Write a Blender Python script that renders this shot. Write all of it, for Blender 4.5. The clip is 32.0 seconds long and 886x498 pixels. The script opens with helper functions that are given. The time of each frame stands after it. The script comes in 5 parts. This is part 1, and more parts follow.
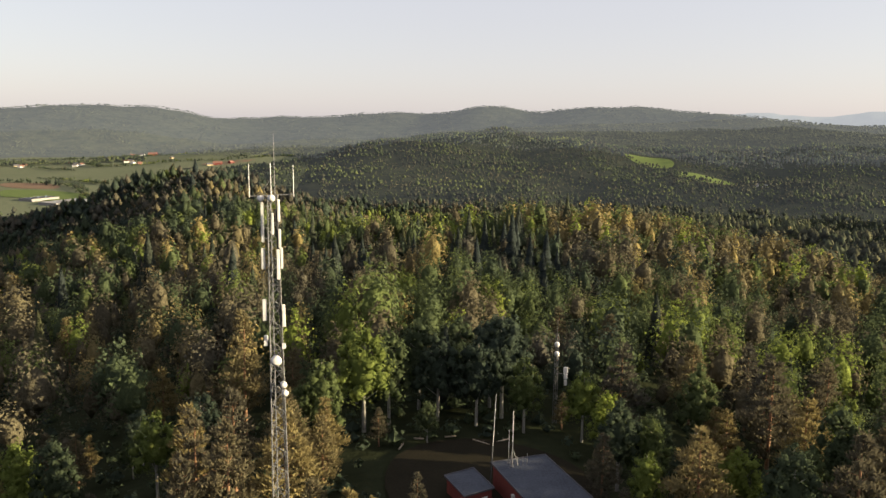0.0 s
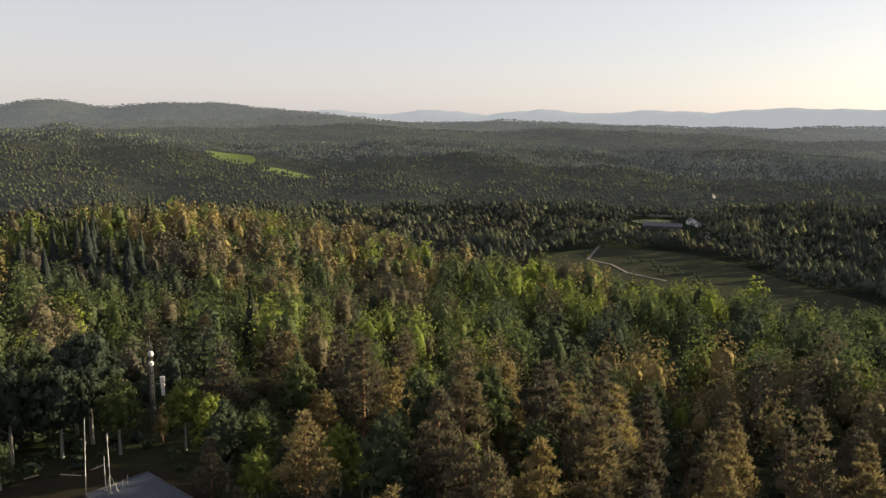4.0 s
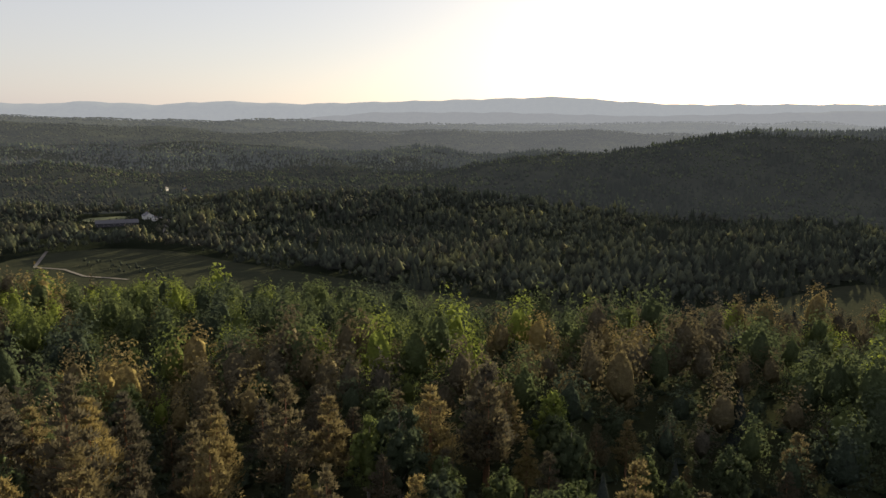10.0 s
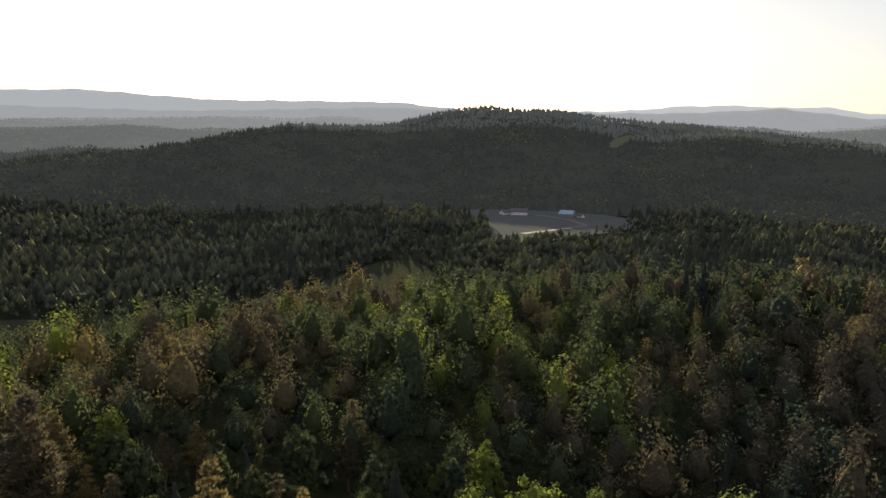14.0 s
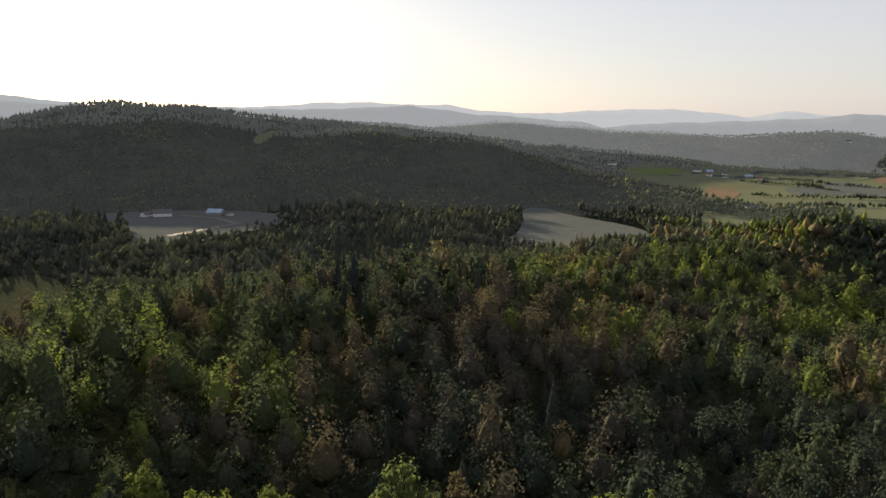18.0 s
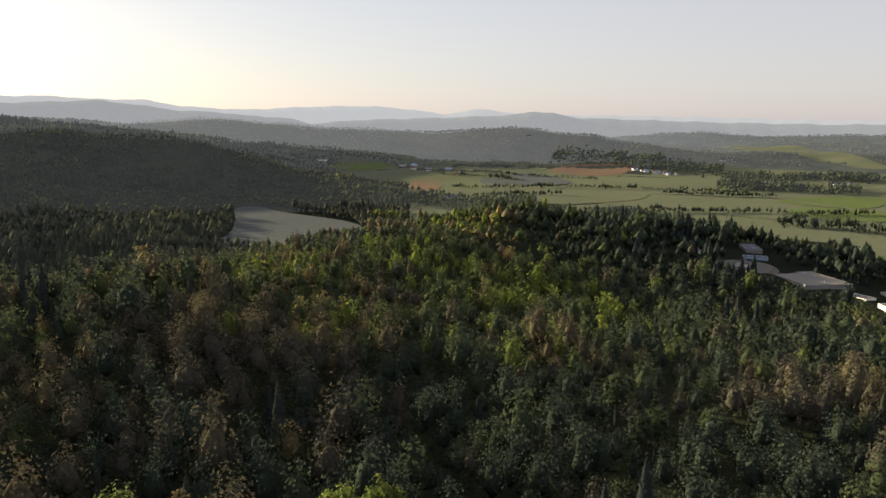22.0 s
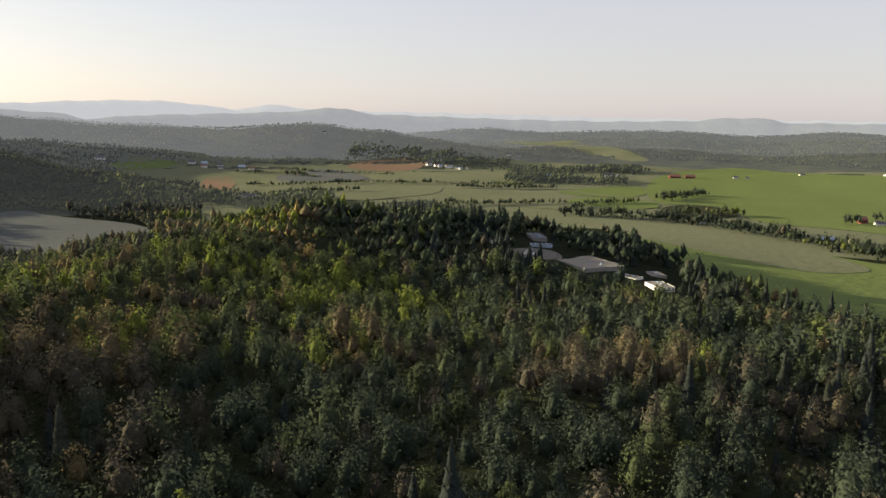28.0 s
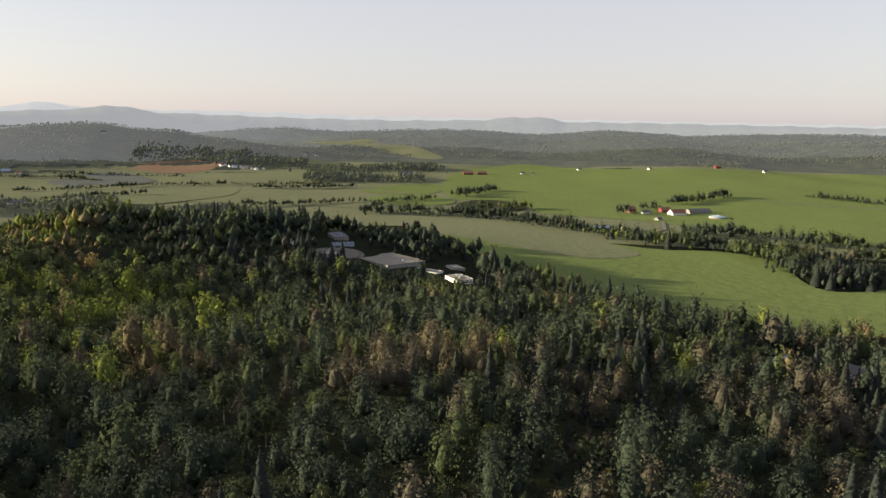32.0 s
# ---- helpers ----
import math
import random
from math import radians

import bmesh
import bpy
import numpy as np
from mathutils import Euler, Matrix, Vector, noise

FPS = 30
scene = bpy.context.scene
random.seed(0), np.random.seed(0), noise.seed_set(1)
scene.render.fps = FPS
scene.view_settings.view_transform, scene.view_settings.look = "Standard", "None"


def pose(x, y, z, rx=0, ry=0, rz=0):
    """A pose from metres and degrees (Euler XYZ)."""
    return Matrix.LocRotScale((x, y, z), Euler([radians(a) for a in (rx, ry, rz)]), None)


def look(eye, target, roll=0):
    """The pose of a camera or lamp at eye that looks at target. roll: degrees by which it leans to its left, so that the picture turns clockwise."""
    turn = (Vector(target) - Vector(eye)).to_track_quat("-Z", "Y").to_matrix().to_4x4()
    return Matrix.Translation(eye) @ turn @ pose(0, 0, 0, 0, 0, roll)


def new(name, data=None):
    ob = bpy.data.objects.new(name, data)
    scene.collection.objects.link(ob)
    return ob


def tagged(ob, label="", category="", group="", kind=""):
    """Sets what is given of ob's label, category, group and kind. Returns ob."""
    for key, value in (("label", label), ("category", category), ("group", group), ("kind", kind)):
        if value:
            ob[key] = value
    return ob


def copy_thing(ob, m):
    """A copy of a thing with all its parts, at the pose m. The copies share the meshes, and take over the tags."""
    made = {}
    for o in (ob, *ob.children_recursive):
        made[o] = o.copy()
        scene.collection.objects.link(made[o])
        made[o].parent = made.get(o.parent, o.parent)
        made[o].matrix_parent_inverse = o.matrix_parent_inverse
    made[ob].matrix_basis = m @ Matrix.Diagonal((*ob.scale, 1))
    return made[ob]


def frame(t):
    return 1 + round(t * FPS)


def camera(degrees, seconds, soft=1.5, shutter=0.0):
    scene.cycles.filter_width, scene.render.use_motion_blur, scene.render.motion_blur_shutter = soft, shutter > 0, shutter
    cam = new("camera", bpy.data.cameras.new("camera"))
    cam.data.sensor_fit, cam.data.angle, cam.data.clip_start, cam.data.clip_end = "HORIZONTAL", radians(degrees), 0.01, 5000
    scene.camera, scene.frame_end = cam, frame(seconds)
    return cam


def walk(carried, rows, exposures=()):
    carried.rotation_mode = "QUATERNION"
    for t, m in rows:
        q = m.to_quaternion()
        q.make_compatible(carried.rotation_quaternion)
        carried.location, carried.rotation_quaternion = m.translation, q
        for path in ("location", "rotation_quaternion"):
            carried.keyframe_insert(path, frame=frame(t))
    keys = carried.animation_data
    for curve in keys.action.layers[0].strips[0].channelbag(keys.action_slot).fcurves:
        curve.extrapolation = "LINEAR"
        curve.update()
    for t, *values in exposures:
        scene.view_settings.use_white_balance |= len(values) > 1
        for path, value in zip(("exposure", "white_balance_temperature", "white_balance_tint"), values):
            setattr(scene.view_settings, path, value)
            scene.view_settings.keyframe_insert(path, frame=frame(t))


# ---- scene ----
EYE_Z = 130.0  # metres over the valley floor
cam = camera(60.98, 32.0)
# seconds, heading, pitch, roll in degrees: the drone hovers and turns to its right
PATH = [
    (0, -0, -9.52, 0.59), (0.5, -4.88, -9.5, 0.62), (1, -8.21, -9.5, 0.63), (1.5, -11.74, -9.5, 0.68),
    (2, -15.41, -9.5, 0.68), (2.5, -19.23, -9.47, 0.68), (3, -23.07, -9.48, 0.72), (3.5, -26.91, -9.46, 0.73),
    (4, -30.91, -9.46, 0.73), (4.5, -35.22, -9.44, 0.74), (6.5, -48.85, -9.49, 0.61), (7, -51.76, -9.52, 0.6),
    (7.5, -54.57, -9.57, 0.58), (8, -57.49, -9.55, 0.63), (8.5, -60.63, -9.51, 0.68), (9, -63.92, -9.5, 0.73),
    (9.5, -67.43, -9.49, 0.72), (10, -70.9, -9.49, 0.79), (10.5, -74.59, -9.48, 0.71), (11, -78.76, -9.48, 0.72),
    (11.5, -83, -9.47, 0.64), (12, -87.22, -9.47, 0.7), (12.5, -91.56, -9.46, 0.71), (13, -95.9, -9.42, 0.68),
    (13.5, -100.22, -9.44, 0.77), (14, -104.63, -9.41, 0.74), (14.5, -109.1, -9.41, 0.74), (15, -113.66, -9.36, 0.77),
    (15.5, -118.08, -9.4, 0.76), (17.5, -129.65, -9.42, 0.61), (18, -130.99, -9.42, 0.61), (18.5, -133.34, -9.44, 0.6),
    (19, -136.04, -9.44, 0.63), (19.5, -138.75, -9.47, 0.64), (20, -141.47, -9.45, 0.64), (20.5, -144.18, -9.43, 0.68),
    (21, -146.86, -9.44, 0.69), (21.5, -149.62, -9.44, 0.73), (22, -152.65, -9.45, 0.64), (22.5, -155.76, -9.46, 0.65),
    (23, -158.43, -9.46, 0.69), (23.5, -158.22, -9.48, 0.67), (24, -158.04, -9.53, 0.64), (24.5, -158.21, -9.54, 0.69),
    (26.5, -163.12, -9.57, 0.73), (27, -164.59, -9.57, 0.74), (27.5, -166.22, -9.58, 0.77), (28, -167.98, -9.55, 0.8),
    (28.5, -169.8, -9.54, 0.79), (29, -171.66, -9.54, 0.82), (29.5, -173.52, -9.51, 0.78), (30, -175.42, -9.5, 0.82),
    (30.5, -177.36, -9.5, 0.82), (31, -179.31, -9.47, 0.83), (31.5, -181.23, -9.44, 0.79), (32, -183.16, -9.42, 0.78),
]
walk(cam, [(t, pose(0, 0, EYE_Z, 90 + p, 0, yaw) @ pose(0, 0, 0, 0, 0, r)) for t, yaw, p, r in PATH],
     exposures=[(0, 1.74), (4, 1.64), (7.5, 1.40), (10, 1.42), (13, 1.54), (19, 1.56), (24, 1.58), (28, 1.64), (32, 1.68)])

# ---- light ----
SUN_AZ, SUN_EL = 98.25, 10.75  # degrees clockwise from +y, and over the horizon
world = bpy.data.worlds.new("evening_sky")
scene.world = world
world.use_nodes = True
wn = world.node_tree.nodes
sky = wn.new("ShaderNodeTexSky")
sky.sky_type, sky.sun_disc = "NISHITA", False
sky.sun_elevation, sky.sun_rotation = radians(SUN_EL), radians(SUN_AZ)
sky.altitude, sky.air_density, sky.dust_density, sky.ozone_density = 200, 1.0, 1.2, 1.2
# a thin bright veil of haze lies over the clear sky
veil = wn.new("ShaderNodeMix")
veil.data_type = "RGBA"
veil.inputs[0].default_value = 0.43
veil.inputs[7].default_value = (8.6, 8.0, 8.6, 1)
soften = wn.new("ShaderNodeHueSaturation")
soften.inputs["Saturation"].default_value = 0.8
world.node_tree.links.new(sky.outputs[0], soften.inputs["Color"])
world.node_tree.links.new(soften.outputs[0], veil.inputs[6])
world.node_tree.links.new(veil.outputs[2], wn["Background"].inputs[0])
wn["Background"].inputs[1].default_value = 0.042
sun_data = bpy.data.lights.new("sun", "SUN")
sun_data.energy, sun_data.angle, sun_data.color = 5.0, radians(0.6), (1.0, 0.83, 0.53)
sun = new("sun", sun_data)
sun.matrix_world = look((math.sin(radians(SUN_AZ)) * 100, math.cos(radians(SUN_AZ)) * 100, math.tan(radians(SUN_EL)) * 100), (0, 0, 0))

# ---- materials ----
def nodes_of(name):
    m = bpy.data.materials.new(name)
    m.use_nodes = True
    m.node_tree.nodes.clear()
    n, l = m.node_tree.nodes, m.node_tree.links
    out = n.new("ShaderNodeOutputMaterial")
    return m, n, l, out


def ramp(n, l, fac, stops):
    r = n.new("ShaderNodeValToRGB")
    while len(r.color_ramp.elements) < len(stops):
        r.color_ramp.elements.new(0.5)
    for e, (p, c) in zip(r.color_ramp.elements, stops):
        e.position, e.color = p, (*c, 1)
    l.new(fac, r.inputs[0])
    return r.outputs[0]


def noise_of(n, l, scale, detail=4.0, rough=0.6, kind="Object"):
    c = n.new("ShaderNodeTexCoord")
    x = n.new("ShaderNodeTexNoise")
    x.inputs["Scale"].default_value, x.inputs["Detail"].default_value, x.inputs["Roughness"].default_value = scale, detail, rough
    l.new(c.outputs[kind], x.inputs["Vector"])
    return x.outputs[0]


def mixed(n, l, fac, a, b, how="MIX"):
    x = n.new("ShaderNodeMix")
    x.data_type, x.blend_type = "RGBA", how
    for s, v in ((x.inputs[0], fac), (x.inputs[6], a), (x.inputs[7], b)):
        if hasattr(v, "node"):
            l.new(v, s)
        elif isinstance(v, (int, float)):
            s.default_value = v
        else:
            s.default_value = (*v, 1)
    return x.outputs[2]


def surface(name, light, dark, scale=1.0, rough=0.8, metal=0.0, bump=0.3, fine=12.0, spec=0.3):
    """A rough surface: two colours mixed by coarse and fine noise, with relief."""
    m, n, l, out = nodes_of(name)
    b = n.new("ShaderNodeBsdfPrincipled")
    coarse, grain = noise_of(n, l, scale), noise_of(n, l, scale * fine, 3.0)
    c = mixed(n, l, coarse, dark, light)
    c = mixed(n, l, 0.35, c, ramp(n, l, grain, [(0.3, dark), (0.7, light)]))
    l.new(c, b.inputs["Base Color"])
    b.inputs["Roughness"].default_value, b.inputs["Metallic"].default_value = rough, metal
    b.inputs["Specular IOR Level"].default_value = spec
    if bump:
        u = n.new("ShaderNodeBump")
        u.inputs["Strength"].default_value, u.inputs["Distance"].default_value = bump, 0.5 / scale / fine
        l.new(grain, u.inputs["Height"])
        l.new(u.outputs[0], b.inputs["Normal"])
    l.new(b.outputs[0], out.inputs[0])
    return m


def foliage(name, old, young, thin=0.35, attribute=True, grain=1.7, relief=0.5, gloss=0.0, vary=0.5, haze_glow=0.0, mottle=0.7):
    """Leaves or needles: each tree has its own tint; light shines through."""
    m, n, l, out = nodes_of(name)
    if attribute:
        a = n.new("ShaderNodeAttribute")
        a.attribute_name = "tint"
        tint = a.outputs["Fac"]
    else:
        tint = n.new("ShaderNodeObjectInfo").outputs["Random"]
    c = ramp(n, l, tint, [(0.0, old), (0.6, tuple(p * 0.68 + q * 0.32 for p, q in zip(old, young))), (1.0, young)])
    g = n.new("ShaderNodeNewGeometry")
    c = mixed(n, l, vary, c, ramp(n, l, g.outputs["Random Per Island"], [(0.0, (0.62, 0.62, 0.58)), (1.0, (1.15, 1.15, 1.05))]), "MULTIPLY")
    tuft = noise_of(n, l, grain, 3.0, 0.7)
    c = mixed(n, l, mottle, c, ramp(n, l, tuft, [(0.3, (0.5, 0.5, 0.5)), (0.6, (1.1, 1.1, 1.1))]), "MULTIPLY")
    b = n.new("ShaderNodeBsdfPrincipled")
    b.inputs["Roughness"].default_value, b.inputs["Specular IOR Level"].default_value = 0.7, gloss
    # haze painted in as emission, not light the leaves give off
    b.inputs["Emission Color"].default_value, b.inputs["Emission Strength"].default_value = (0.88, 0.93, 1.0, 1), haze_glow
    u = n.new("ShaderNodeBump")
    u.inputs["Strength"].default_value, u.inputs["Distance"].default_value = 0.9, relief
    l.new(tuft, u.inputs["Height"])
    l.new(u.outputs[0], b.inputs["Normal"])
    t = n.new("ShaderNodeBsdfTranslucent")
    s = n.new("ShaderNodeMixShader")
    s.inputs[0].default_value = thin
    l.new(c, b.inputs["Base Color"])
    l.new(c, t.inputs["Color"])
    l.new(b.outputs[0], s.inputs[1])
    l.new(t.outputs[0], s.inputs[2])
    l.new(s.outputs[0], out.inputs[0])
    return m


PINE_OLD, PINE_NEW = (0.081, 0.077, 0.062), (0.236, 0.190, 0.082)
BIRCH_OLD, BIRCH_NEW = (0.050, 0.066, 0.051), (0.185, 0.225, 0.052)
SPRUCE_OLD, SPRUCE_NEW = (0.032, 0.040, 0.039), (0.070, 0.074, 0.040)
M_PINE = foliage("pine_needles", PINE_OLD, PINE_NEW, 0.32, False, 1.2, 0.3, vary=0.25)
M_BIRCH = foliage("broad_leaves", BIRCH_OLD, BIRCH_NEW, 0.45, False, 1.2, 0.3, vary=0.28)
M_SPRUCE = foliage("spruce_needles", SPRUCE_OLD, SPRUCE_NEW, 0.15, False, 1.2, 0.3, vary=0.3)
HILL_MAT = {"pine": foliage("pine_needles_slope", PINE_OLD, PINE_NEW, 0.22, True, 1.2, 0.8, vary=0.22),
            "birch": foliage("broad_leaves_slope", BIRCH_OLD, BIRCH_NEW, 0.32, True, 1.2, 0.8, vary=0.22),
            "spruce": foliage("spruce_needles_slope", SPRUCE_OLD, SPRUCE_NEW, 0.12, True, 1.2, 0.8)}
# slope foliage again, dulled for valley shade, with haze painted as emission
DIM_VALLEY_MAT = {"pine": foliage("pine_needles_valley_dimmed", (0.052, 0.055, 0.039), (0.105, 0.100, 0.056), 0.10, True, 0.5, 0.4, vary=0.3, haze_glow=0.0022, mottle=0.4),
              "birch": foliage("broad_leaves_valley_dimmed", (0.052, 0.062, 0.043), (0.145, 0.148, 0.066), 0.10, True, 0.5, 0.4, vary=0.3, haze_glow=0.0022, mottle=0.4),
              "spruce": foliage("spruce_needles_valley_dimmed", (0.026, 0.033, 0.022), (0.056, 0.064, 0.036), 0.10, True, 0.5, 0.4, vary=0.3, haze_glow=0.0022, mottle=0.4)}
def hazed_hill_wood(name, haze_glow):
    """Woods on far hillsides: dulled, darkened foliage with the air's haze painted in as emission."""
    return {"pine": foliage("pine_" + name, (0.036, 0.038, 0.027), (0.072, 0.068, 0.040), 0.02, True, 0.4, 0.25, vary=0.2, haze_glow=haze_glow, mottle=0.2),
            "birch": foliage("broadleaf_" + name, (0.038, 0.048, 0.025), (0.100, 0.115, 0.040), 0.02, True, 0.4, 0.25, vary=0.2, haze_glow=haze_glow, mottle=0.2),
            "spruce": foliage("spruce_" + name, (0.024, 0.030, 0.021), (0.046, 0.052, 0.031), 0.02, True, 0.4, 0.25, vary=0.2, haze_glow=haze_glow, mottle=0.2)}


FAR_HILL_MAT = hazed_hill_wood("far_hazed", 0.008)
HIGH_HILL_MAT = hazed_hill_wood("high_hazed", 0.021)



def distant(name, low, high, haze_glow, strength, sunward=False):
    """Far woods in the evening air: a plain surface whose haze is painted in as a little emission."""
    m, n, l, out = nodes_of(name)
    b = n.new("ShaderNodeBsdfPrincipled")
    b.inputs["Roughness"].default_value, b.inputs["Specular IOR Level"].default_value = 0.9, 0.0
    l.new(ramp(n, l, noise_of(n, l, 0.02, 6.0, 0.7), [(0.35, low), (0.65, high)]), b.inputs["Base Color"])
    b.inputs["Emission Color"].default_value, b.inputs["Emission Strength"].default_value = (*haze_glow, 1), strength
    if sunward:  # painted haze is stronger over the sunward side of the country
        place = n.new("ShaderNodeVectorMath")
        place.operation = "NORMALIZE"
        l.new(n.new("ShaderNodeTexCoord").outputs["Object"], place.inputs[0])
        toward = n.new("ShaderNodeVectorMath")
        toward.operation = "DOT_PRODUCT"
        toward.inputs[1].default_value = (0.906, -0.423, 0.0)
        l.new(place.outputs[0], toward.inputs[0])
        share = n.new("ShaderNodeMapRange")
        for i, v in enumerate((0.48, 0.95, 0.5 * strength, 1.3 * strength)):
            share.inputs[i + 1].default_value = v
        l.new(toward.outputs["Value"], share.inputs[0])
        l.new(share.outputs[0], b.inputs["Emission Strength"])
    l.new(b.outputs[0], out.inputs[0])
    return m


# rings of far woods, each with more painted haze in its emission
HAZED_WOOD_MAT = [distant("hazed_wood", (0.024, 0.031, 0.021), (0.052, 0.058, 0.034), (0.94, 0.95, 1.0), 0.042, True),
                distant("hazed_wood_far", (0.026, 0.033, 0.024), (0.056, 0.062, 0.038), (0.93, 0.95, 1.0), 0.072, True),
                distant("hazed_wood_farthest", (0.024, 0.030, 0.024), (0.046, 0.052, 0.036), (0.92, 0.95, 1.0), 0.085, True)]


# the ranges' paleness is haze put into their emission
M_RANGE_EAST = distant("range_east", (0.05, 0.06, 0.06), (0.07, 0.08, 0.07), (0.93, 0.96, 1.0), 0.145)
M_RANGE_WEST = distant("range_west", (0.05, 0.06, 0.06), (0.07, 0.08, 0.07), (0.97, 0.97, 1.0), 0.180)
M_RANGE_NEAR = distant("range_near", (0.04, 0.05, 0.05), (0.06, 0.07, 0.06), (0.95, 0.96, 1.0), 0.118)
M_BARK_PINE = surface("pine_bark", (0.30, 0.16, 0.08), (0.10, 0.06, 0.04), 1.2)
M_BARK_BIRCH = surface("birch_bark", (0.36, 0.34, 0.30), (0.10, 0.09, 0.08), 2.0)
M_BARK_SPRUCE = surface("spruce_bark", (0.13, 0.09, 0.06), (0.05, 0.04, 0.03), 1.2)
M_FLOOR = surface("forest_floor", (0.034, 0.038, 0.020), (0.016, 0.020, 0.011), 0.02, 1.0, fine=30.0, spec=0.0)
# valley ground between the trees, darker than the near forest floor
M_WOOD_GROUND = surface("valley_wood_ground", (0.024, 0.029, 0.019), (0.013, 0.017, 0.011), 0.03, 1.0, bump=0.6, fine=6.0, spec=0.0)

# ---- the lie of the land ----
def polar(az, d):
    """Plan position at a bearing (degrees anticlockwise from +y) and distance from the lookout."""
    return -math.sin(radians(az)) * d, math.cos(radians(az)) * d


RIDGES = []


def ridge(az0, d0, z0, az1, d1, z1, width, slope):
    """A crest from one place to another, rounded over its width, falling away at the slope."""
    RIDGES.append((*polar(az0, d0), z0, *polar(az1, d1), z1, width, slope))


# home hill
ridge(0, 70, 74, -9, 390, 70, 105, 0.45)
ridge(0, 70, 73, -80, 150, 66, 60, 0.45)
ridge(-80, 150, 66, -106, 215, 61, 60, 0.45)
ridge(-106, 215, 61, -127, 280, 56, 55, 0.45)
ridge(-127, 280, 56, -150, 530, 38, 65, 0.36)
ridge(-150, 530, 37, -158, 690, 36, 55, 0.42)
ridge(-157, 680, 36, -169, 640, 38, 60, 0.25)
ridge(0, 70, 72.5, 14, 420, 56, 110, 0.32)
ridge(14, 420, 56, 18.5, 820, 60, 60, 0.42)
ridge(0, 50, 56, -172, 230, 33, 60, 0.25)
ridge(-22, 400, 50, -36, 320, 51, 40, 0.45)
ridge(-36, 320, 51, -48, 262, 55, 40, 0.45)
ridge(-48, 262, 55, -63, 215, 59, 40, 0.45)
ridge(-184, 230, 45, -186, 600, -8, 180, 0.13)
ridge(-184.8, 500, 18, -179, 560, 21, 30, 0.3)
ridge(-177.5, 640, 24, -177, 750, 18, 30, 0.25)
# hills beyond the broad valley to the north
ridge(33, 3900, 168, 26, 3900, 190, 150, 0.22)
ridge(26, 3900, 190, 21.5, 3950, 184, 120, 0.24)
ridge(21.5, 3950, 184, 18, 4000, 140, 100, 0.22)
ridge(18, 4050, 138, 12, 4150, 148, 160, 0.18)
ridge(12, 4150, 148, 5.5, 4150, 158, 150, 0.18)
ridge(5.5, 4150, 158, 3, 4100, 184, 80, 0.22)
ridge(3, 4100, 184, -0.5, 4100, 180, 80, 0.22)
ridge(-0.5, 4100, 180, -3.3, 4050, 216, 90, 0.22)
ridge(-3.3, 4050, 216, -6.4, 4000, 182, 90, 0.22)
ridge(-6.4, 4000, 182, -11, 3950, 212, 90, 0.22)
ridge(-11, 3950, 208, -14.3, 3900, 216, 90, 0.20)
ridge(-14.3, 3900, 216, -19, 3750, 170, 110, 0.18)
ridge(-19, 3750, 170, -25, 3500, 136, 200, 0.12)
# wooded plateau to the east
ridge(-20, 3300, 142, -44, 3300, 124, 400, 0.075)
ridge(-44, 3300, 124, -62, 3300, 116, 400, 0.08)
ridge(-62, 3300, 116, -95, 3400, 138, 400, 0.09)
ridge(9, 1450, 28, 3.8, 1600, 58, 110, 0.20)
ridge(3.8, 1600, 58, -0.3, 1750, 80, 120, 0.20)
ridge(-0.3, 1750, 80, -5, 1850, 90, 130, 0.20)
ridge(-5, 1850, 90, -9, 1800, 76, 120, 0.18)
ridge(-9, 1800, 76, -13, 1680, 48, 110, 0.16)
ridge(-12, 2100, 56, -30, 2300, 66, 250, 0.085)
# dark hill across the side valley
ridge(-52, 980, 4, -66, 1150, 26, 120, 0.22)
ridge(-66, 1150, 26, -79, 1400, 50, 150, 0.33)
ridge(-79, 1400, 50, -94, 1700, 108, 170, 0.33)
ridge(-94, 1700, 108, -107, 1900, 160, 150, 0.33)
ridge(-107, 1900, 160, -111.5, 1900, 164, 110, 0.33)
ridge(-111.5, 1900, 160, -120, 2050, 133, 150, 0.33)
ridge(-120, 2050, 133, -134, 2500, 112, 200, 0.18)
# second dark hill with the grey field below
ridge(-118, 1750, 88, -125, 1700, 87, 130, 0.33)
ridge(-125, 1700, 87, -132, 1640, 74, 120, 0.33)
ridge(-132, 1640, 74, -145, 1380, 28, 100, 0.46)
ridge(-145, 1380, 28, -151.5, 1240, 2, 70, 0.36)
# hills to the south-west
ridge(-134, 2720, 124, -138, 2700, 122, 130, 0.20)
ridge(-138, 2700, 122, -146, 2680, 112, 130, 0.20)
ridge(-146, 2680, 112, -153, 2640, 92, 120, 0.20)
ridge(-153, 2640, 90, -158.5, 2600, 97, 120, 0.20)
ridge(-158.5, 2600, 97, -163, 2560, 94, 120, 0.20)
ridge(-163, 2560, 94, -166.5, 2480, 64, 110, 0.18)
ridge(-166.5, 2480, 64, -170, 2400, 42, 90, 0.16)
ridge(-170, 2400, 42, -174.5, 2250, 4, 80, 0.14)
ridge(-175, 4300, 90, -215, 4200, 92, 500, 0.05)
ridge(-215, 4200, 92, -300, 4200, 90, 500, 0.06)
_R = np.array(RIDGES)
NO = np.random.RandomState(4)
WAVES = [(NO.uniform(0, 6.28), NO.uniform(0, 6.28), w) for w in (900, 610, 430, 290, 200, 140) for _ in range(2)]


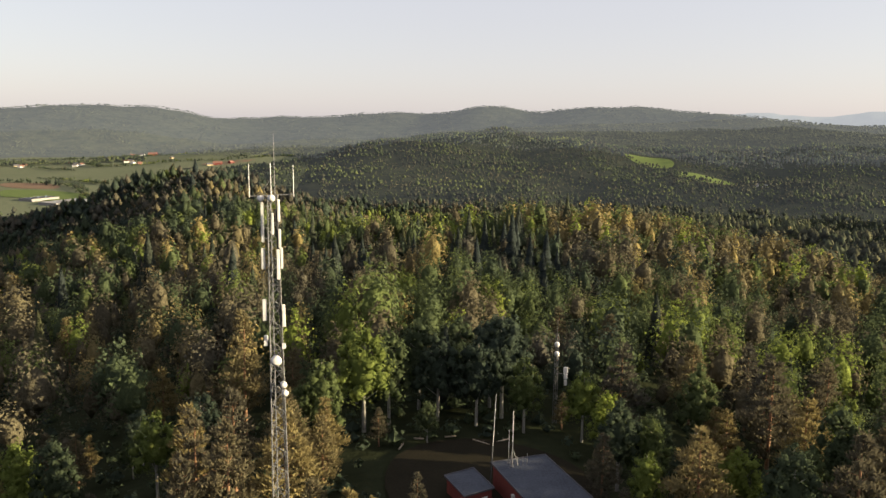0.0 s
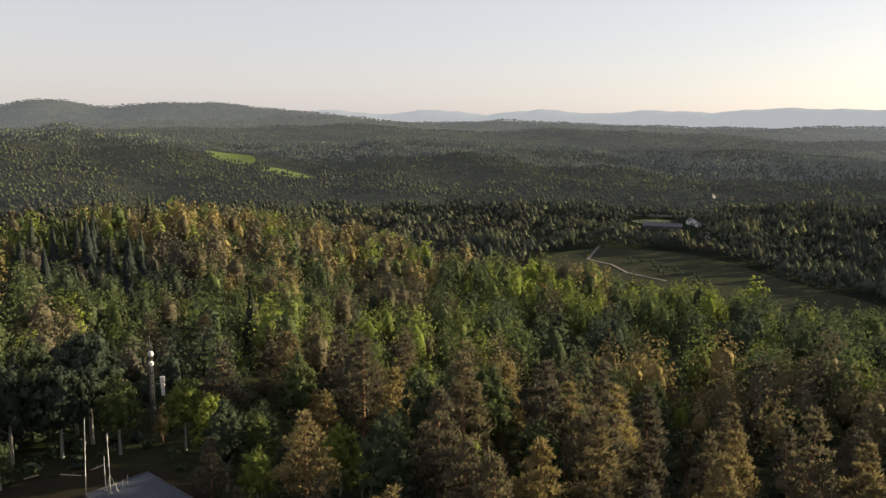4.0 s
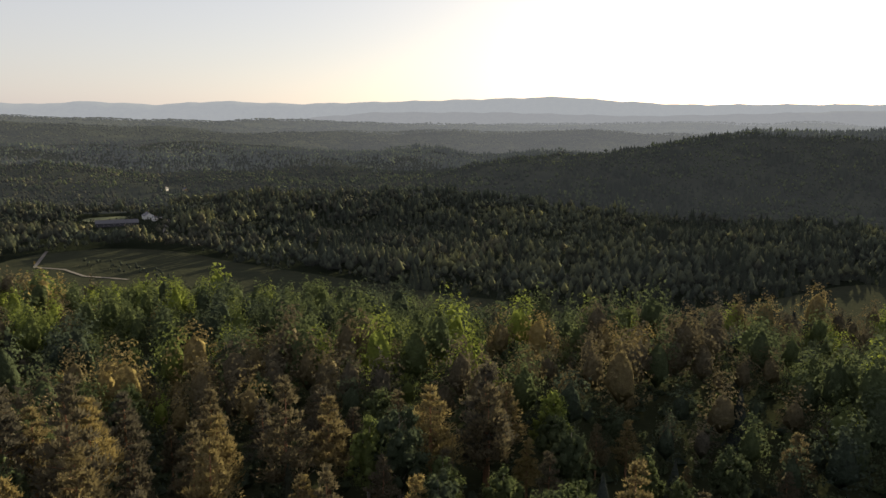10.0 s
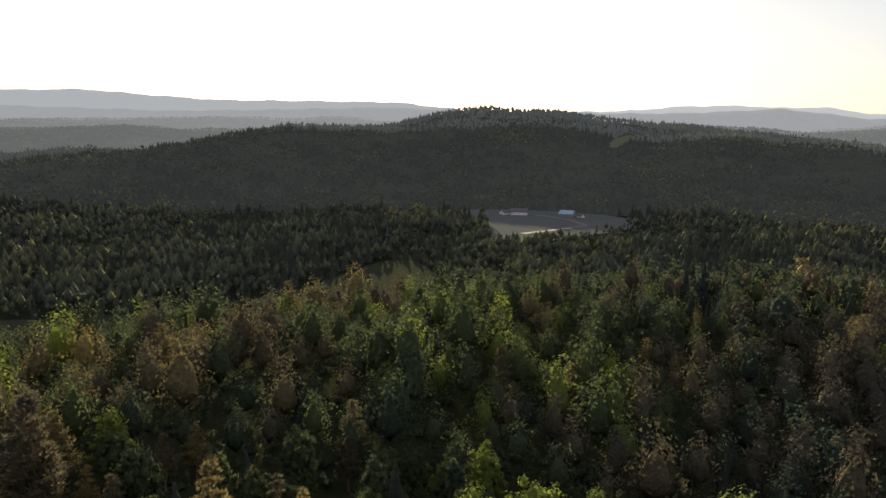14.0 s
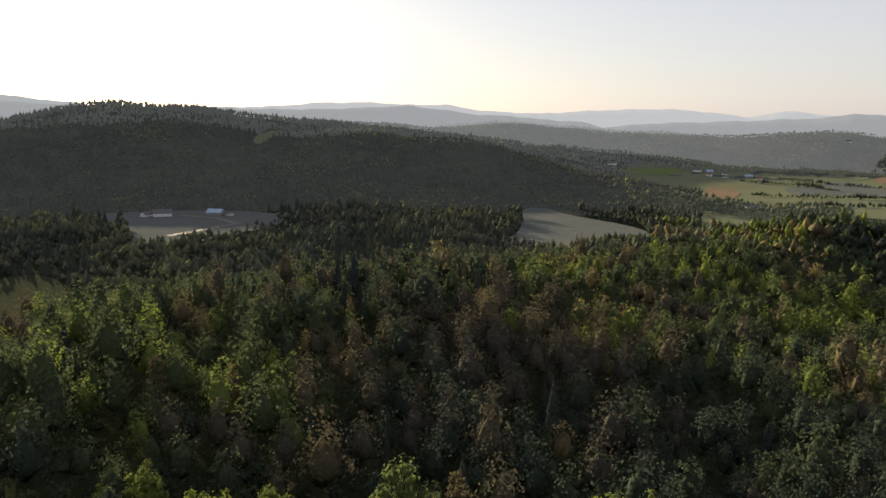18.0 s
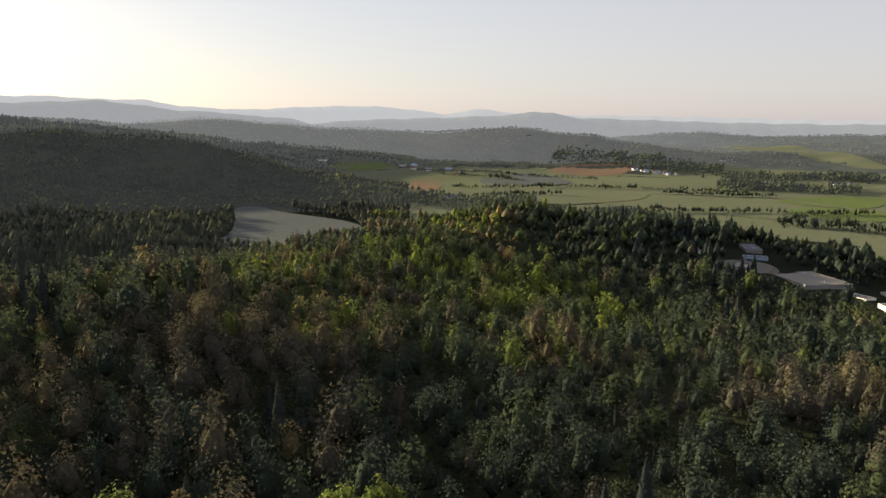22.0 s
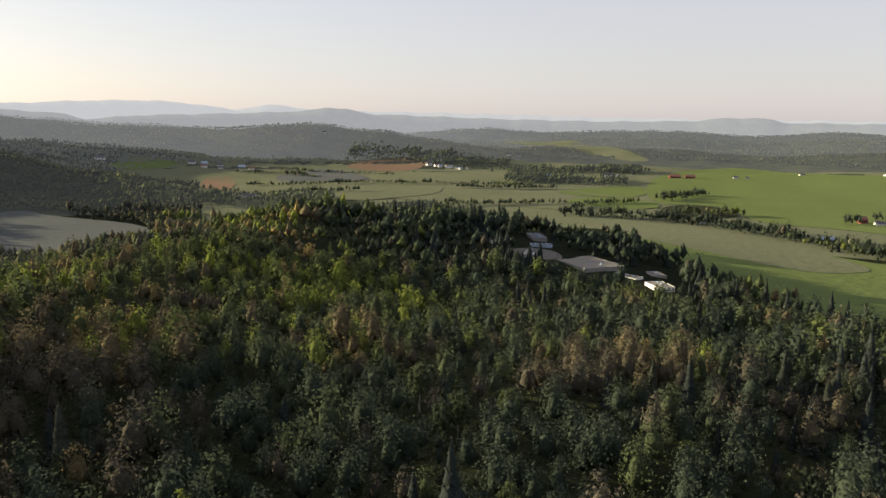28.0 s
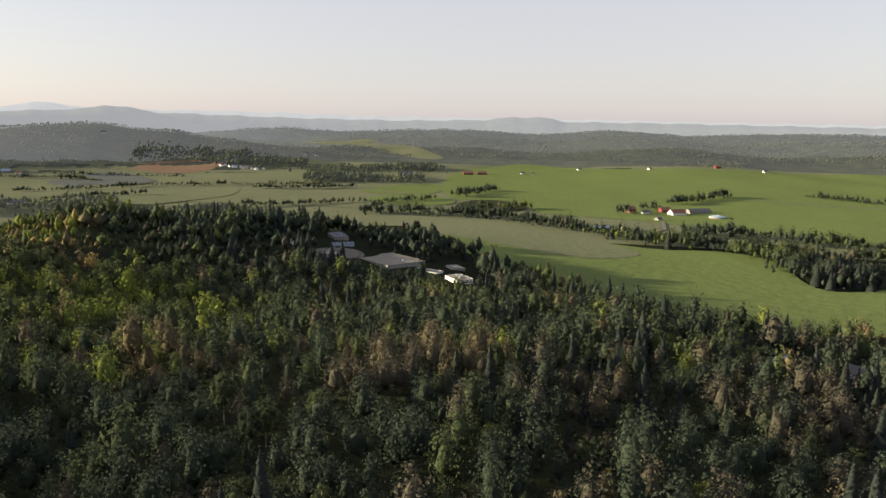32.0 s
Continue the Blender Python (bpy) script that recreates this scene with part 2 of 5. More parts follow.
def height(x, y):
    """Ground height, by a soft maximum over all the crests, with gentle waves far from the home hill."""
    x, y = np.asarray(x, float), np.asarray(y, float)
    acc = np.full(x.shape, 1.0)  # the valley floor at 0
    k = 9.0
    for ax, ay, az_, bx, by, bz, w, s in _R:
        ux, uy = bx - ax, by - ay
        q = np.clip(((x - ax) * ux + (y - ay) * uy) / (ux * ux + uy * uy), 0, 1)
        d = np.hypot(x - ax - q * ux, y - ay - q * uy)
        z = az_ + (bz - az_) * q - s * (np.sqrt(d * d + w * w) - w)
        acc = acc + np.exp(np.clip(z / k, -30, 40)) * (z > -60)
    z = k * np.log(acc)
    r = np.hypot(x, y)
    amp = np.clip((r - 250) / 1500, 0, 1) * np.clip(z / 40, 0.2, 1)
    wav = np.zeros(x.shape)
    for a, ph, w in WAVES:
        wav = wav + np.sin((x * math.cos(a) + y * math.sin(a)) * 6.283 / w + ph) * w * 0.005
    north = np.clip((r - 600) / 300, 0, 1) * np.clip((2300 - r) / 400, 0, 1) * np.clip(y / 600, 0, 1)
    folds = np.sin(x * 0.013 + y * 0.006 + 1.0) + np.sin(x * -0.008 + y * 0.015) + 0.7 * np.sin(x * 0.024 - y * 0.011)
    return z + wav * amp + folds * north * np.clip((x + 50) / 250, 0, 1) * np.clip(z / 15, 0, 1) * 4.0


def mesh_of(name, co, faces, material, smooth=False):
    """A mesh from an array of places and one of triangles or quads."""
    me = bpy.data.meshes.new(name)
    k = faces.shape[1]
    me.vertices.add(len(co))
    me.vertices.foreach_set("co", np.ascontiguousarray(co, np.float32).ravel())
    me.loops.add(faces.size)
    me.loops.foreach_set("vertex_index", np.ascontiguousarray(faces, np.int32).ravel())
    me.polygons.add(len(faces))
    me.polygons.foreach_set("loop_start", np.arange(0, faces.size, k, dtype=np.int32))
    me.polygons.foreach_set("use_smooth", np.full(len(faces), smooth))
    me.update(calc_edges=True)
    me.materials.append(material)
    return me


# the ground: one sheet round the lookout, finer where it is nearer
RINGS = np.concatenate([[0.0], np.geomspace(12, 4950, 150)])
TURNS = np.radians(np.concatenate([np.arange(36, -220, -0.8), np.arange(-220, -324, -4.0)]))
gr, ga = np.meshgrid(RINGS, TURNS, indexing="ij")
gx, gy = -np.sin(ga) * gr, np.cos(ga) * gr
nr, na = gr.shape
idx = np.arange(nr * na).reshape(nr, na)
nxt = np.roll(idx, -1, axis=1)
quads = np.stack([idx[:-1], idx[1:], nxt[1:], nxt[:-1]], -1).reshape(-1, 4)
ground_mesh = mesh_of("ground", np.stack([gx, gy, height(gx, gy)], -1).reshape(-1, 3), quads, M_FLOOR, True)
ground_mesh.materials.append(M_WOOD_GROUND)
# from about 1 km out the ground, too, has haze painted as emission
ground_mesh.materials.append(distant("hazed_hillside", (0.018, 0.022, 0.016), (0.034, 0.038, 0.024), (0.9, 0.94, 1.0), 0.009))
for mat in HAZED_WOOD_MAT:
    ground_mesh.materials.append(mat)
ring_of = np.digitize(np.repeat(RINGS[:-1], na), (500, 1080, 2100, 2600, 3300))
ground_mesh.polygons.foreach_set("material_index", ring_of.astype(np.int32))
ground = new("ground", ground_mesh)
tagged(ground, "dark mossy forest floor rolling down to a broad valley", "ground", kind="structure")

# ---- far ranges on the skyline ----
def far_range(label, d, material, crest, low=-2.0):
    """A long far hill; crest: bearings and the heights, in degrees over the eye's level, of its skyline."""
    b = np.array([c[0] for c in crest], float)
    e = np.array([c[1] for c in crest], float)
    az = np.arange(b[0], b[-1] - 0.01, -0.2)
    el = np.interp(-az, -b, e)
    k = np.array([0.1, 0.25, 0.3, 0.25, 0.1])
    el = np.convolve(np.pad(el, 2, mode="edge"), k, mode="valid")
    el = el + 0.03 * np.sin(az * 1.9) + 0.015 * np.sin(az * 4.3 + 1)
    rows = []
    for back, share in ((-320, None), (-150, 0.55), (0, 1.0), (260, 0.5)):
        r = d + back
        z = EYE_Z + np.tan(np.radians(el)) * d
        z = np.full(len(az), EYE_Z + math.tan(radians(low)) * r) if share is None else EYE_Z - 60 + (z - EYE_Z + 60) * share
        rows.append(np.stack([-np.sin(np.radians(az)) * r, np.cos(np.radians(az)) * r, z], -1))
    co = np.array(rows)
    nr_, na_ = co.shape[:2]
    i = np.arange(nr_ * na_).reshape(nr_, na_)
    q = np.stack([i[:-1, :-1], i[:-1, 1:], i[1:, 1:], i[1:, :-1]], -1).reshape(-1, 4)
    ob = new("backdrop_hills", mesh_of("backdrop_hills", co.reshape(-1, 3), q, material, True))
    return tagged(ob, label, "hills", kind="structure")


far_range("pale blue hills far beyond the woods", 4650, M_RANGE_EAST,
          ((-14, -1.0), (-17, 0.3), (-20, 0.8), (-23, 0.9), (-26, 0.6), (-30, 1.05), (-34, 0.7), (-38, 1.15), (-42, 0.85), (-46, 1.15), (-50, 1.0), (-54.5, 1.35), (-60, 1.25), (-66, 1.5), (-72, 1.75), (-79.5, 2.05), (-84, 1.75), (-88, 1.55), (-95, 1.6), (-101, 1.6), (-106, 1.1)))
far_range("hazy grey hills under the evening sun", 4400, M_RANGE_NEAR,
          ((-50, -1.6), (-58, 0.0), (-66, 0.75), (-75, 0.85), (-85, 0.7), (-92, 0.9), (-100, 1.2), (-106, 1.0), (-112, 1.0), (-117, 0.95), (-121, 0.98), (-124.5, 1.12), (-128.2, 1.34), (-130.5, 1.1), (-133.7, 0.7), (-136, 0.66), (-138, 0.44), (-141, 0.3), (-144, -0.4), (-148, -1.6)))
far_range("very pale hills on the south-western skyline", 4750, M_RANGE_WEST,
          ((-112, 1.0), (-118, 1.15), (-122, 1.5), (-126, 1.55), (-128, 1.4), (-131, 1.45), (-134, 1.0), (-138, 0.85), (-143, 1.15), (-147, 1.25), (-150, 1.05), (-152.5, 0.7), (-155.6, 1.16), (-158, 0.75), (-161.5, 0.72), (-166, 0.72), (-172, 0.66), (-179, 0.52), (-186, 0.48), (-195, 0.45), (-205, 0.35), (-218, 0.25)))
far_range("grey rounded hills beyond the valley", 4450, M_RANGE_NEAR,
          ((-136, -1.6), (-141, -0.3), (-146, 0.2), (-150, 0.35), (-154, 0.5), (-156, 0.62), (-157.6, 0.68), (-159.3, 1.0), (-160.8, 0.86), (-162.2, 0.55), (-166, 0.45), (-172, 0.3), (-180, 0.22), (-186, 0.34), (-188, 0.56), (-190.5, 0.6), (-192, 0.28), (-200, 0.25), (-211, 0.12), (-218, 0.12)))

# ---- trees ----
def tri_leaves(rng, at, out, size, slim=0.55):
    """One triangle for each place, facing roughly along out."""
    n = len(at)
    a = rng.normal(size=(n, 3)) * 0.30 + out
    a /= np.linalg.norm(a, axis=1)[:, None] + 1e-9
    b = np.cross(a, rng.normal(size=(n, 3)))
    b /= np.linalg.norm(b, axis=1)[:, None] + 1e-9
    c = np.cross(a, b)
    s = (size * rng.uniform(0.6, 1.35, n))[:, None]
    co = np.stack([at + b * s * 0.62, at - b * s * 0.4 + c * s * slim, at - b * s * 0.4 - c * s * slim], 1).reshape(-1, 3)
    return co, np.arange(3 * n).reshape(-1, 3)


def needles(rng, at, along, size, slim=0.22):
    """Slender tufts whose tips point along the given ways."""
    n = len(at)
    b = along + rng.normal(size=(n, 3)) * 0.35
    b /= np.linalg.norm(b, axis=1)[:, None] + 1e-9
    c = np.cross(b, rng.normal(size=(n, 3)))
    c /= np.linalg.norm(c, axis=1)[:, None] + 1e-9
    s = (size * rng.uniform(0.6, 1.4, n))[:, None]
    co = np.stack([at + b * s, at - b * s * 0.5 + c * s * slim * 2, at - b * s * 0.5 - c * s * slim * 2], 1).reshape(-1, 3)
    return co, np.arange(3 * n).reshape(-1, 3)


def joined(*pieces):
    co, fa, o = [], [], 0
    for c, f in pieces:
        co.append(c)
        fa.append(f + o)
        o += len(c)
    return np.concatenate(co), np.concatenate(fa)


def seed_shape(fine):
    bm = bmesh.new()
    if fine:
        bmesh.ops.create_icosphere(bm, subdivisions=2 if fine == 2 else 1, radius=1)
    else:
        for p in ((1, 0, 0), (0, 1, 0), (-1, 0, 0), (0, -1, 0), (0, 0, 1), (0, 0, -1)):
            bm.verts.new(p)
        bm.verts.ensure_lookup_table()
        for i in range(4):
            bm.faces.new((bm.verts[i], bm.verts[(i + 1) % 4], bm.verts[4]))
            bm.faces.new((bm.verts[(i + 1) % 4], bm.verts[i], bm.verts[5]))
    co = np.array([v.co[:] for v in bm.verts])
    bm.verts.index_update()
    fa = np.array([[v.index for v in f.verts] for f in bm.faces])
    bm.free()
    return co, fa


SHAPES = {2: seed_shape(2), True: seed_shape(True), False: seed_shape(False)}


def lumps(rng, cen, rad, squash, fine=True, jag=0.22):
    """Uneven clumps of foliage about the given centres."""
    co, fa = SHAPES[fine]
    n, k = len(cen), len(co)
    P = co[None] * (rad[:, None] * rng.uniform(1 - jag, 1 + jag, (n, k)))[:, :, None] * np.array((1, 1, squash)) + cen[:, None]
    return P.reshape(-1, 3), (fa[None] + (np.arange(n) * k)[:, None, None]).reshape(-1, 3)


def lobed(rng, h, w, n, size, k, fine, mid, half, taper, spread=0.34, slim=0.5, up=0.2):
    """A crown of k rounded boughs bulging from one body, clothed in leaves that face outwards."""
    lobe = rng.normal(size=(k, 3))
    lobe[:, 2] += 0.35
    lobe /= np.linalg.norm(lobe, axis=1)[:, None]
    big = rng.uniform(0.75, 1.2, k)
    sharp = 5.0 + 0.45 * k

    def shell(d):
        r = 1 - spread + spread * (np.exp(sharp * (d @ lobe.T - 1)) * big).max(1) * 1.25
        thin = 1 - taper * np.clip(d[:, 2], -0.4, 1)
        return d * r[:, None] * np.stack([w / 2 * thin, w / 2 * thin, np.full(len(d), half * h)], 1)

    co, fa = SHAPES[fine]
    core = shell(co / np.linalg.norm(co, axis=1)[:, None]) * rng.uniform(0.70, 0.92, (len(co), 1)) + (0, 0, mid * h)
    if not n:
        return core, fa
    d = rng.normal(size=(n, 3))
    d[:, 2] += up
    d /= np.linalg.norm(d, axis=1)[:, None]
    at = shell(d) * (0.86 + 0.32 * rng.uniform(0, 1, (n, 1)) ** 2) + (0, 0, mid * h)
    near = lobe[np.argmax(d @ lobe.T, 1)]
    out = d * 2.0 - near * 0.8 + (0, 0, 0.2)
    return joined((core, fa), tri_leaves(rng, at, out * 1.5, np.full(n, size), slim))


def dome_crown(rng, h, w, n, size, k, mid, half, taper, tuft=(0.10, 0.17)):
    """A tall egg-shaped crown: a body roughened by k small clumps, with leaves standing out of them."""
    def egg(d, out):
        side = (w / 2 * (1 - taper * d[:, 2]))[:, None]
        return d * np.concatenate([side, side, np.full((len(d), 1), half * h)], 1) * out + (0, 0, mid * h)

    co, fa = SHAPES[True]
    body = egg(co / np.linalg.norm(co, axis=1)[:, None], rng.uniform(0.42, 0.66, (len(co), 1)))
    up = 1 - 1.62 * (np.arange(k) + 0.5) / k
    a = np.arange(k) * 2.4 + rng.uniform(-0.5, 0.5, k)
    flat = np.sqrt(1 - up * up)
    way = np.stack([np.cos(a) * flat, np.sin(a) * flat, up], 1)
    cen = egg(way, rng.uniform(0.62, 0.95, (k, 1)))
    rad = w * rng.uniform(tuft[0], tuft[1], k)
    pieces = [(body, fa)]
    if k > 20:
        pieces.append(lumps(rng, cen, rad * 0.8, 1.15, False, 0.34))
    j = rng.randint(0, k, n)
    d = rng.normal(size=(n, 3)) * 0.8 + way[j] * 0.7 + (0, 0, 0.25)
    d /= np.linalg.norm(d, axis=1)[:, None]
    at = cen[j] + d * rad[j][:, None] * rng.uniform(0.45, 1.4, (n, 1)) * (1, 1, 1.2)
    m = n // 2 if k < 20 else n // 5  # the rest clothes the body between the clumps
    d[:m] = rng.normal(size=(m, 3)) + (0, 0, 0.15)
    d[:m] /= np.linalg.norm(d[:m], axis=1)[:, None]
    at[:m] = egg(d[:m], rng.uniform(0.58, 0.92, (m, 1)))
    return joined(*pieces, tri_leaves(rng, at, d * 1.7, np.full(n, size), 0.5))


def broadleaf_crown(rng, h, w, n, size, k=38, fine=True):
    if k < 7:
        return lobed(rng, h, w, n, size, k + 3, fine, 0.58, 0.41, 0.28, 0.45)
    tuft = (0.09, 0.16) if k > 20 else (0.12, 0.20) if k > 10 else (0.16, 0.24)
    return dome_crown(rng, h, w, n, size, k, 0.57, 0.42, rng.uniform(0.16, 0.36), tuft)


def pine_crown(rng, h, w, n, size, k=34, fine=False, low=0.24):
    """Tufted boughs about a tall dome, tips turned up, with gaps between the whorls."""
    if k < 7:
        return lobed(rng, h, w * 0.9, n, size, k + 5, fine, 0.60, 0.39, 0.34, 0.52, 0.36, 0.1)
    if k < 20:
        return dome_crown(rng, h, w * 0.95, n, size, k, 0.60, 0.40, 0.42, (0.11, 0.20))
    q = (np.arange(k) + 0.5) / k
    z = low + (0.97 - low) * q + rng.uniform(-0.025, 0.025, k)
    reach = w / 2 * np.clip(1.0 - 0.93 * q ** 1.7, 0.08, 1) * np.clip(0.62 + 2.2 * q, 0, 1) * rng.uniform(0.72, 1.15, k)
    a = np.arange(k) * 2.4 + rng.uniform(-0.5, 0.5, k)
    cen = np.stack([np.cos(a) * reach * 0.60, np.sin(a) * reach * 0.60, z * h], 1)
    rad = np.maximum(reach * (0.50 if k > 20 else 0.62), 0.045 * h)
    core = lumps(rng, cen, rad * 0.52, 0.62, False, 0.34)
    if not n:
        return core
    j = rng.choice(k, n, p=rad / rad.sum())
    d = rng.normal(size=(n, 3)) + np.stack([np.cos(a[j]), np.sin(a[j]), np.full(n, 0.2)], 1) * 0.5
    d[:, 2] = np.abs(d[:, 2]) * 0.95 - 0.12
    d /= np.linalg.norm(d, axis=1)[:, None]
    at = cen[j] + d * rad[j][:, None] * rng.uniform(0.4, 1.3, n)[:, None] * (1, 1, 0.66)
    return joined(core, needles(rng, at, d + (0, 0, 0.55), np.full(n, size), 0.17))


def spruce_crown(rng, h, w, n, size, k=6, fine=True, low=0.08):
    """Drooping sprays over tiers that narrow to a point."""
    sides = 8 if k > 3 else 6
    co, fa = [], []
    for i in range(k):
        z0, z1 = low + (1 - low) * i / k * 0.92, min(1.0, low + (1 - low) * (i + 1.7) / k)
        r = w / 2 * (1 - z0) / (1 - low) * 0.92
        o = len(co)
        for s in range(sides):
            t = s * 6.2832 / sides + i
            rr = r * rng.uniform(0.75, 1.15)
            co.append((math.cos(t) * rr, math.sin(t) * rr, z0 * h - rr * 0.15))
            fa.append((o + s, o + (s + 1) % sides, o + sides))
        co.append((0, 0, z1 * h))
    core = np.array(co), np.array(fa)
    if not n:
        return core
    z = 1 - (1 - low) * rng.uniform(0, 1, n) ** 0.62
    r = w / 2 * (1.02 - z) / (1 - low) * rng.uniform(0.75, 1.08, n)
    a = rng.uniform(0, 6.283, n)
    at = np.stack([np.cos(a) * r, np.sin(a) * r, z * h - r * 0.2], 1)
    out = np.stack([np.cos(a), np.sin(a), np.full(n, 0.5)], 1)
    return joined(core, tri_leaves(rng, at, out, size * (0.5 + 0.7 * (1 - z)), 0.4))


def stem(parts):
    """Tapered five-sided stems: each (foot, head, foot radius, head radius)."""
    co, fa = [], []
    for p, q, r0, r1 in parts:
        p, q = Vector(p), Vector(q)
        u = (q - p).normalized().orthogonal()
        v = u.cross((q - p).normalized())
        o = len(co)
        for i in range(5):
            w = u * math.cos(i * 1.2566) + v * math.sin(i * 1.2566)
            co += [p + w * r0, q + w * r1]
        for i in range(5):
            j = (i + 1) % 5
            fa.append((o + 2 * i, o + 2 * j, o + 2 * j + 1, o + 2 * i + 1))
    return np.array([tuple(c) for c in co]), np.array(fa)


def trunk_parts(rng, kind, h, w):
    lean = rng.uniform(-0.02, 0.02, 2) * h
    top = (lean[0], lean[1], h * 0.93)
    mid = (lean[0] * 0.2, lean[1] * 0.2, h * 0.45)
    r = 0.011 * h + 0.04
    ps = [((0, 0, -0.6), mid, r, r * 0.7), (mid, top, r * 0.7, 0.03)]
    n, low = {"pine": (14, 0.40), "birch": (11, 0.3), "spruce": (6, 0.15)}[kind]
    for i in range(n):
        q = low + (0.88 - low) * i / n
        a = i * 2.4 + rng.uniform(-0.4, 0.4)
        reach = w * 0.40 * (1.1 - q) * rng.uniform(0.7, 1.2) + 0.3
        rise = {"pine": 0.3, "birch": 0.9, "spruce": -0.2}[kind] * reach
        foot = (lean[0] * q, lean[1] * q, q * h)
        ps.append((foot, (foot[0] + math.cos(a) * reach, foot[1] + math.sin(a) * reach, q * h + rise), r * 0.32 * (1.2 - q), 0.015))
    return ps


def tinted(me, tint):
    at = me.attributes.new("tint", "FLOAT", "POINT")
    at.data.foreach_set("value", np.ascontiguousarray(tint, np.float32))


CROWN = {"pine": pine_crown, "birch": broadleaf_crown, "spruce": spruce_crown}

# ---- fields and meadows ----
from mathutils.geometry import delaunay_2d_cdt

M_GRASS = surface("spring_grass", (0.130, 0.165, 0.062), (0.088, 0.118, 0.046), 0.006, 0.9, bump=0.2, fine=18.0, spec=0.0)
M_HAY = surface("pale_hay_meadow", (0.152, 0.160, 0.104), (0.092, 0.108, 0.068), 0.006, 0.9, bump=0.2, fine=18.0, spec=0.0)
M_SOIL = surface("ploughed_soil", (0.200, 0.140, 0.100), (0.135, 0.098, 0.070), 0.008, 0.95, bump=0.3, fine=25.0, spec=0.0)
M_MARSH = surface("dull_rough_meadow", (0.046, 0.049, 0.032), (0.026, 0.031, 0.021), 0.012, 0.95, bump=0.3, fine=14.0, spec=0.0)
M_PALE = surface("pale_bluish_crop", (0.110, 0.120, 0.118), (0.080, 0.088, 0.086), 0.006, 0.85, bump=0.2, fine=18.0, spec=0.0)
OPEN = []  # outlines with no forest in them


def inside(outline, x, y):
    """Which of the places lie within the outline."""
    hit = np.zeros(np.shape(x), bool)
    n = len(outline)
    for i in range(n):
        (ax, ay), (bx, by) = outline[i], outline[(i + 1) % n]
        if ay == by:
            continue
        hit ^= ((ay > y) != (by > y)) & (x < (bx - ax) * (y - ay) / (by - ay) + ax)
    return hit


def soft_outline(outline, rounds=2):
    """The outline with its corners cut round."""
    for _ in range(rounds):
        nxt = outline[1:] + outline[:1]
        outline = [p for (ax, ay), (bx, by) in zip(outline, nxt)
                   for p in ((ax * 0.75 + bx * 0.25, ay * 0.75 + by * 0.25), (ax * 0.25 + bx * 0.75, ay * 0.25 + by * 0.75))]
    return outline


def field(name, label, outline, material, step=28.0, lift=0.9, category="field"):
    """A field laid over the ground."""
    outline = soft_outline(outline)
    OPEN.append(outline)
    edge = []
    for (ax, ay), (bx, by) in zip(outline, outline[1:] + outline[:1]):
        k = max(1, int(math.hypot(bx - ax, by - ay) / step))
        edge += [(ax + (bx - ax) * i / k, ay + (by - ay) * i / k) for i in range(k)]
    e = np.array(edge)
    lo, hi = e.min(0), e.max(0)
    X, Y = np.meshgrid(np.arange(lo[0], hi[0], step), np.arange(lo[1], hi[1], step))
    keep = inside(outline, X, Y)
    pts = [Vector(p) for p in edge] + [Vector((a, b)) for a, b in zip(X[keep], Y[keep])]
    n = len(edge)
    co, _, fa, *_ = delaunay_2d_cdt(pts, [(i, (i + 1) % n) for i in range(n)], [], 1, 0.01)
    xy = np.array([tuple(c) for c in co])
    z = height(xy[:, 0], xy[:, 1]) + lift
    ob = new(name, mesh_of(name, np.column_stack([xy, z]), np.array(fa), material, True))
    return tagged(ob, label, category, kind="structure")


field("field", "bright green crop field with mown stripes below the wood", [(-35, -1015), (-150, -975), (-250, -780), (-345, -775), (-372, -700), (-335, -600), (-345, -560), (-430, -590), (-400, -400), (-300, -380), (-225, -405), (-165, -450), (-100, -550), (-52, -690), (-20, -850)], M_GRASS, 20.0)
field("field", "pale hay strip along the top of the crop field", [(10, -965), (-99, -1005), (-165, -965), (-215, -860), (-255, -750), (-210, -715), (-172, -712), (-112, -785), (-38, -870)], M_HAY, 20.0, 1.2)
field("field", "wide rolling green field round the farm", [(-95, -1800), (-230, -2130), (-395, -2200), (-535, -1990), (-810, -1900), (-1000, -1820), (-1250, -1780), (-900, -1050), (-540, -805), (-475, -805), (-460, -910), (-360, -985), (-305, -1050), (-200, -1095), (-205, -1265), (-155, -1295), (-70, -1290)], M_GRASS)
field("field", "small green field behind the wooded ridge", [(330, -1090), (255, -1050), (170, -880), (250, -860)], M_GRASS)
field("field", "long pale green field along the stream", [(580, -1355), (430, -1445), (275, -1420), (140, -1400), (-70, -1315), (-60, -1155), (60, -1145), (240, -1235), (315, -1205), (435, -1300)], M_HAY)
field("field", "green field sloping to the stream", [(105, -1475), (-90, -1695), (-75, -1380), (40, -1370)], M_GRASS)
field("field", "bare reddish brown ploughed field", [(675, -1910), (670, -2015), (500, -2070), (460, -1940), (525, -1820), (655, -1880)], M_SOIL)
field("field", "dull green hay field", [(485, -1685), (430, -1860), (265, -1810), (135, -1640), (175, -1570), (360, -1605)], M_HAY)
field("field", "small dull green hay field", [(805, -1895), (720, -1995), (675, -1910), (740, -1840)], M_HAY)
field("field", "bluish grey field of young crops", [(795, -1720), (540, -1685), (495, -1565), (630, -1560), (645, -1430)], M_PALE)
field("field", "far strip of green field between woods", [(535, -3315), (170, -3250), (-130, -2430), (-120, -2210), (75, -2525), (245, -2865)], M_HAY)
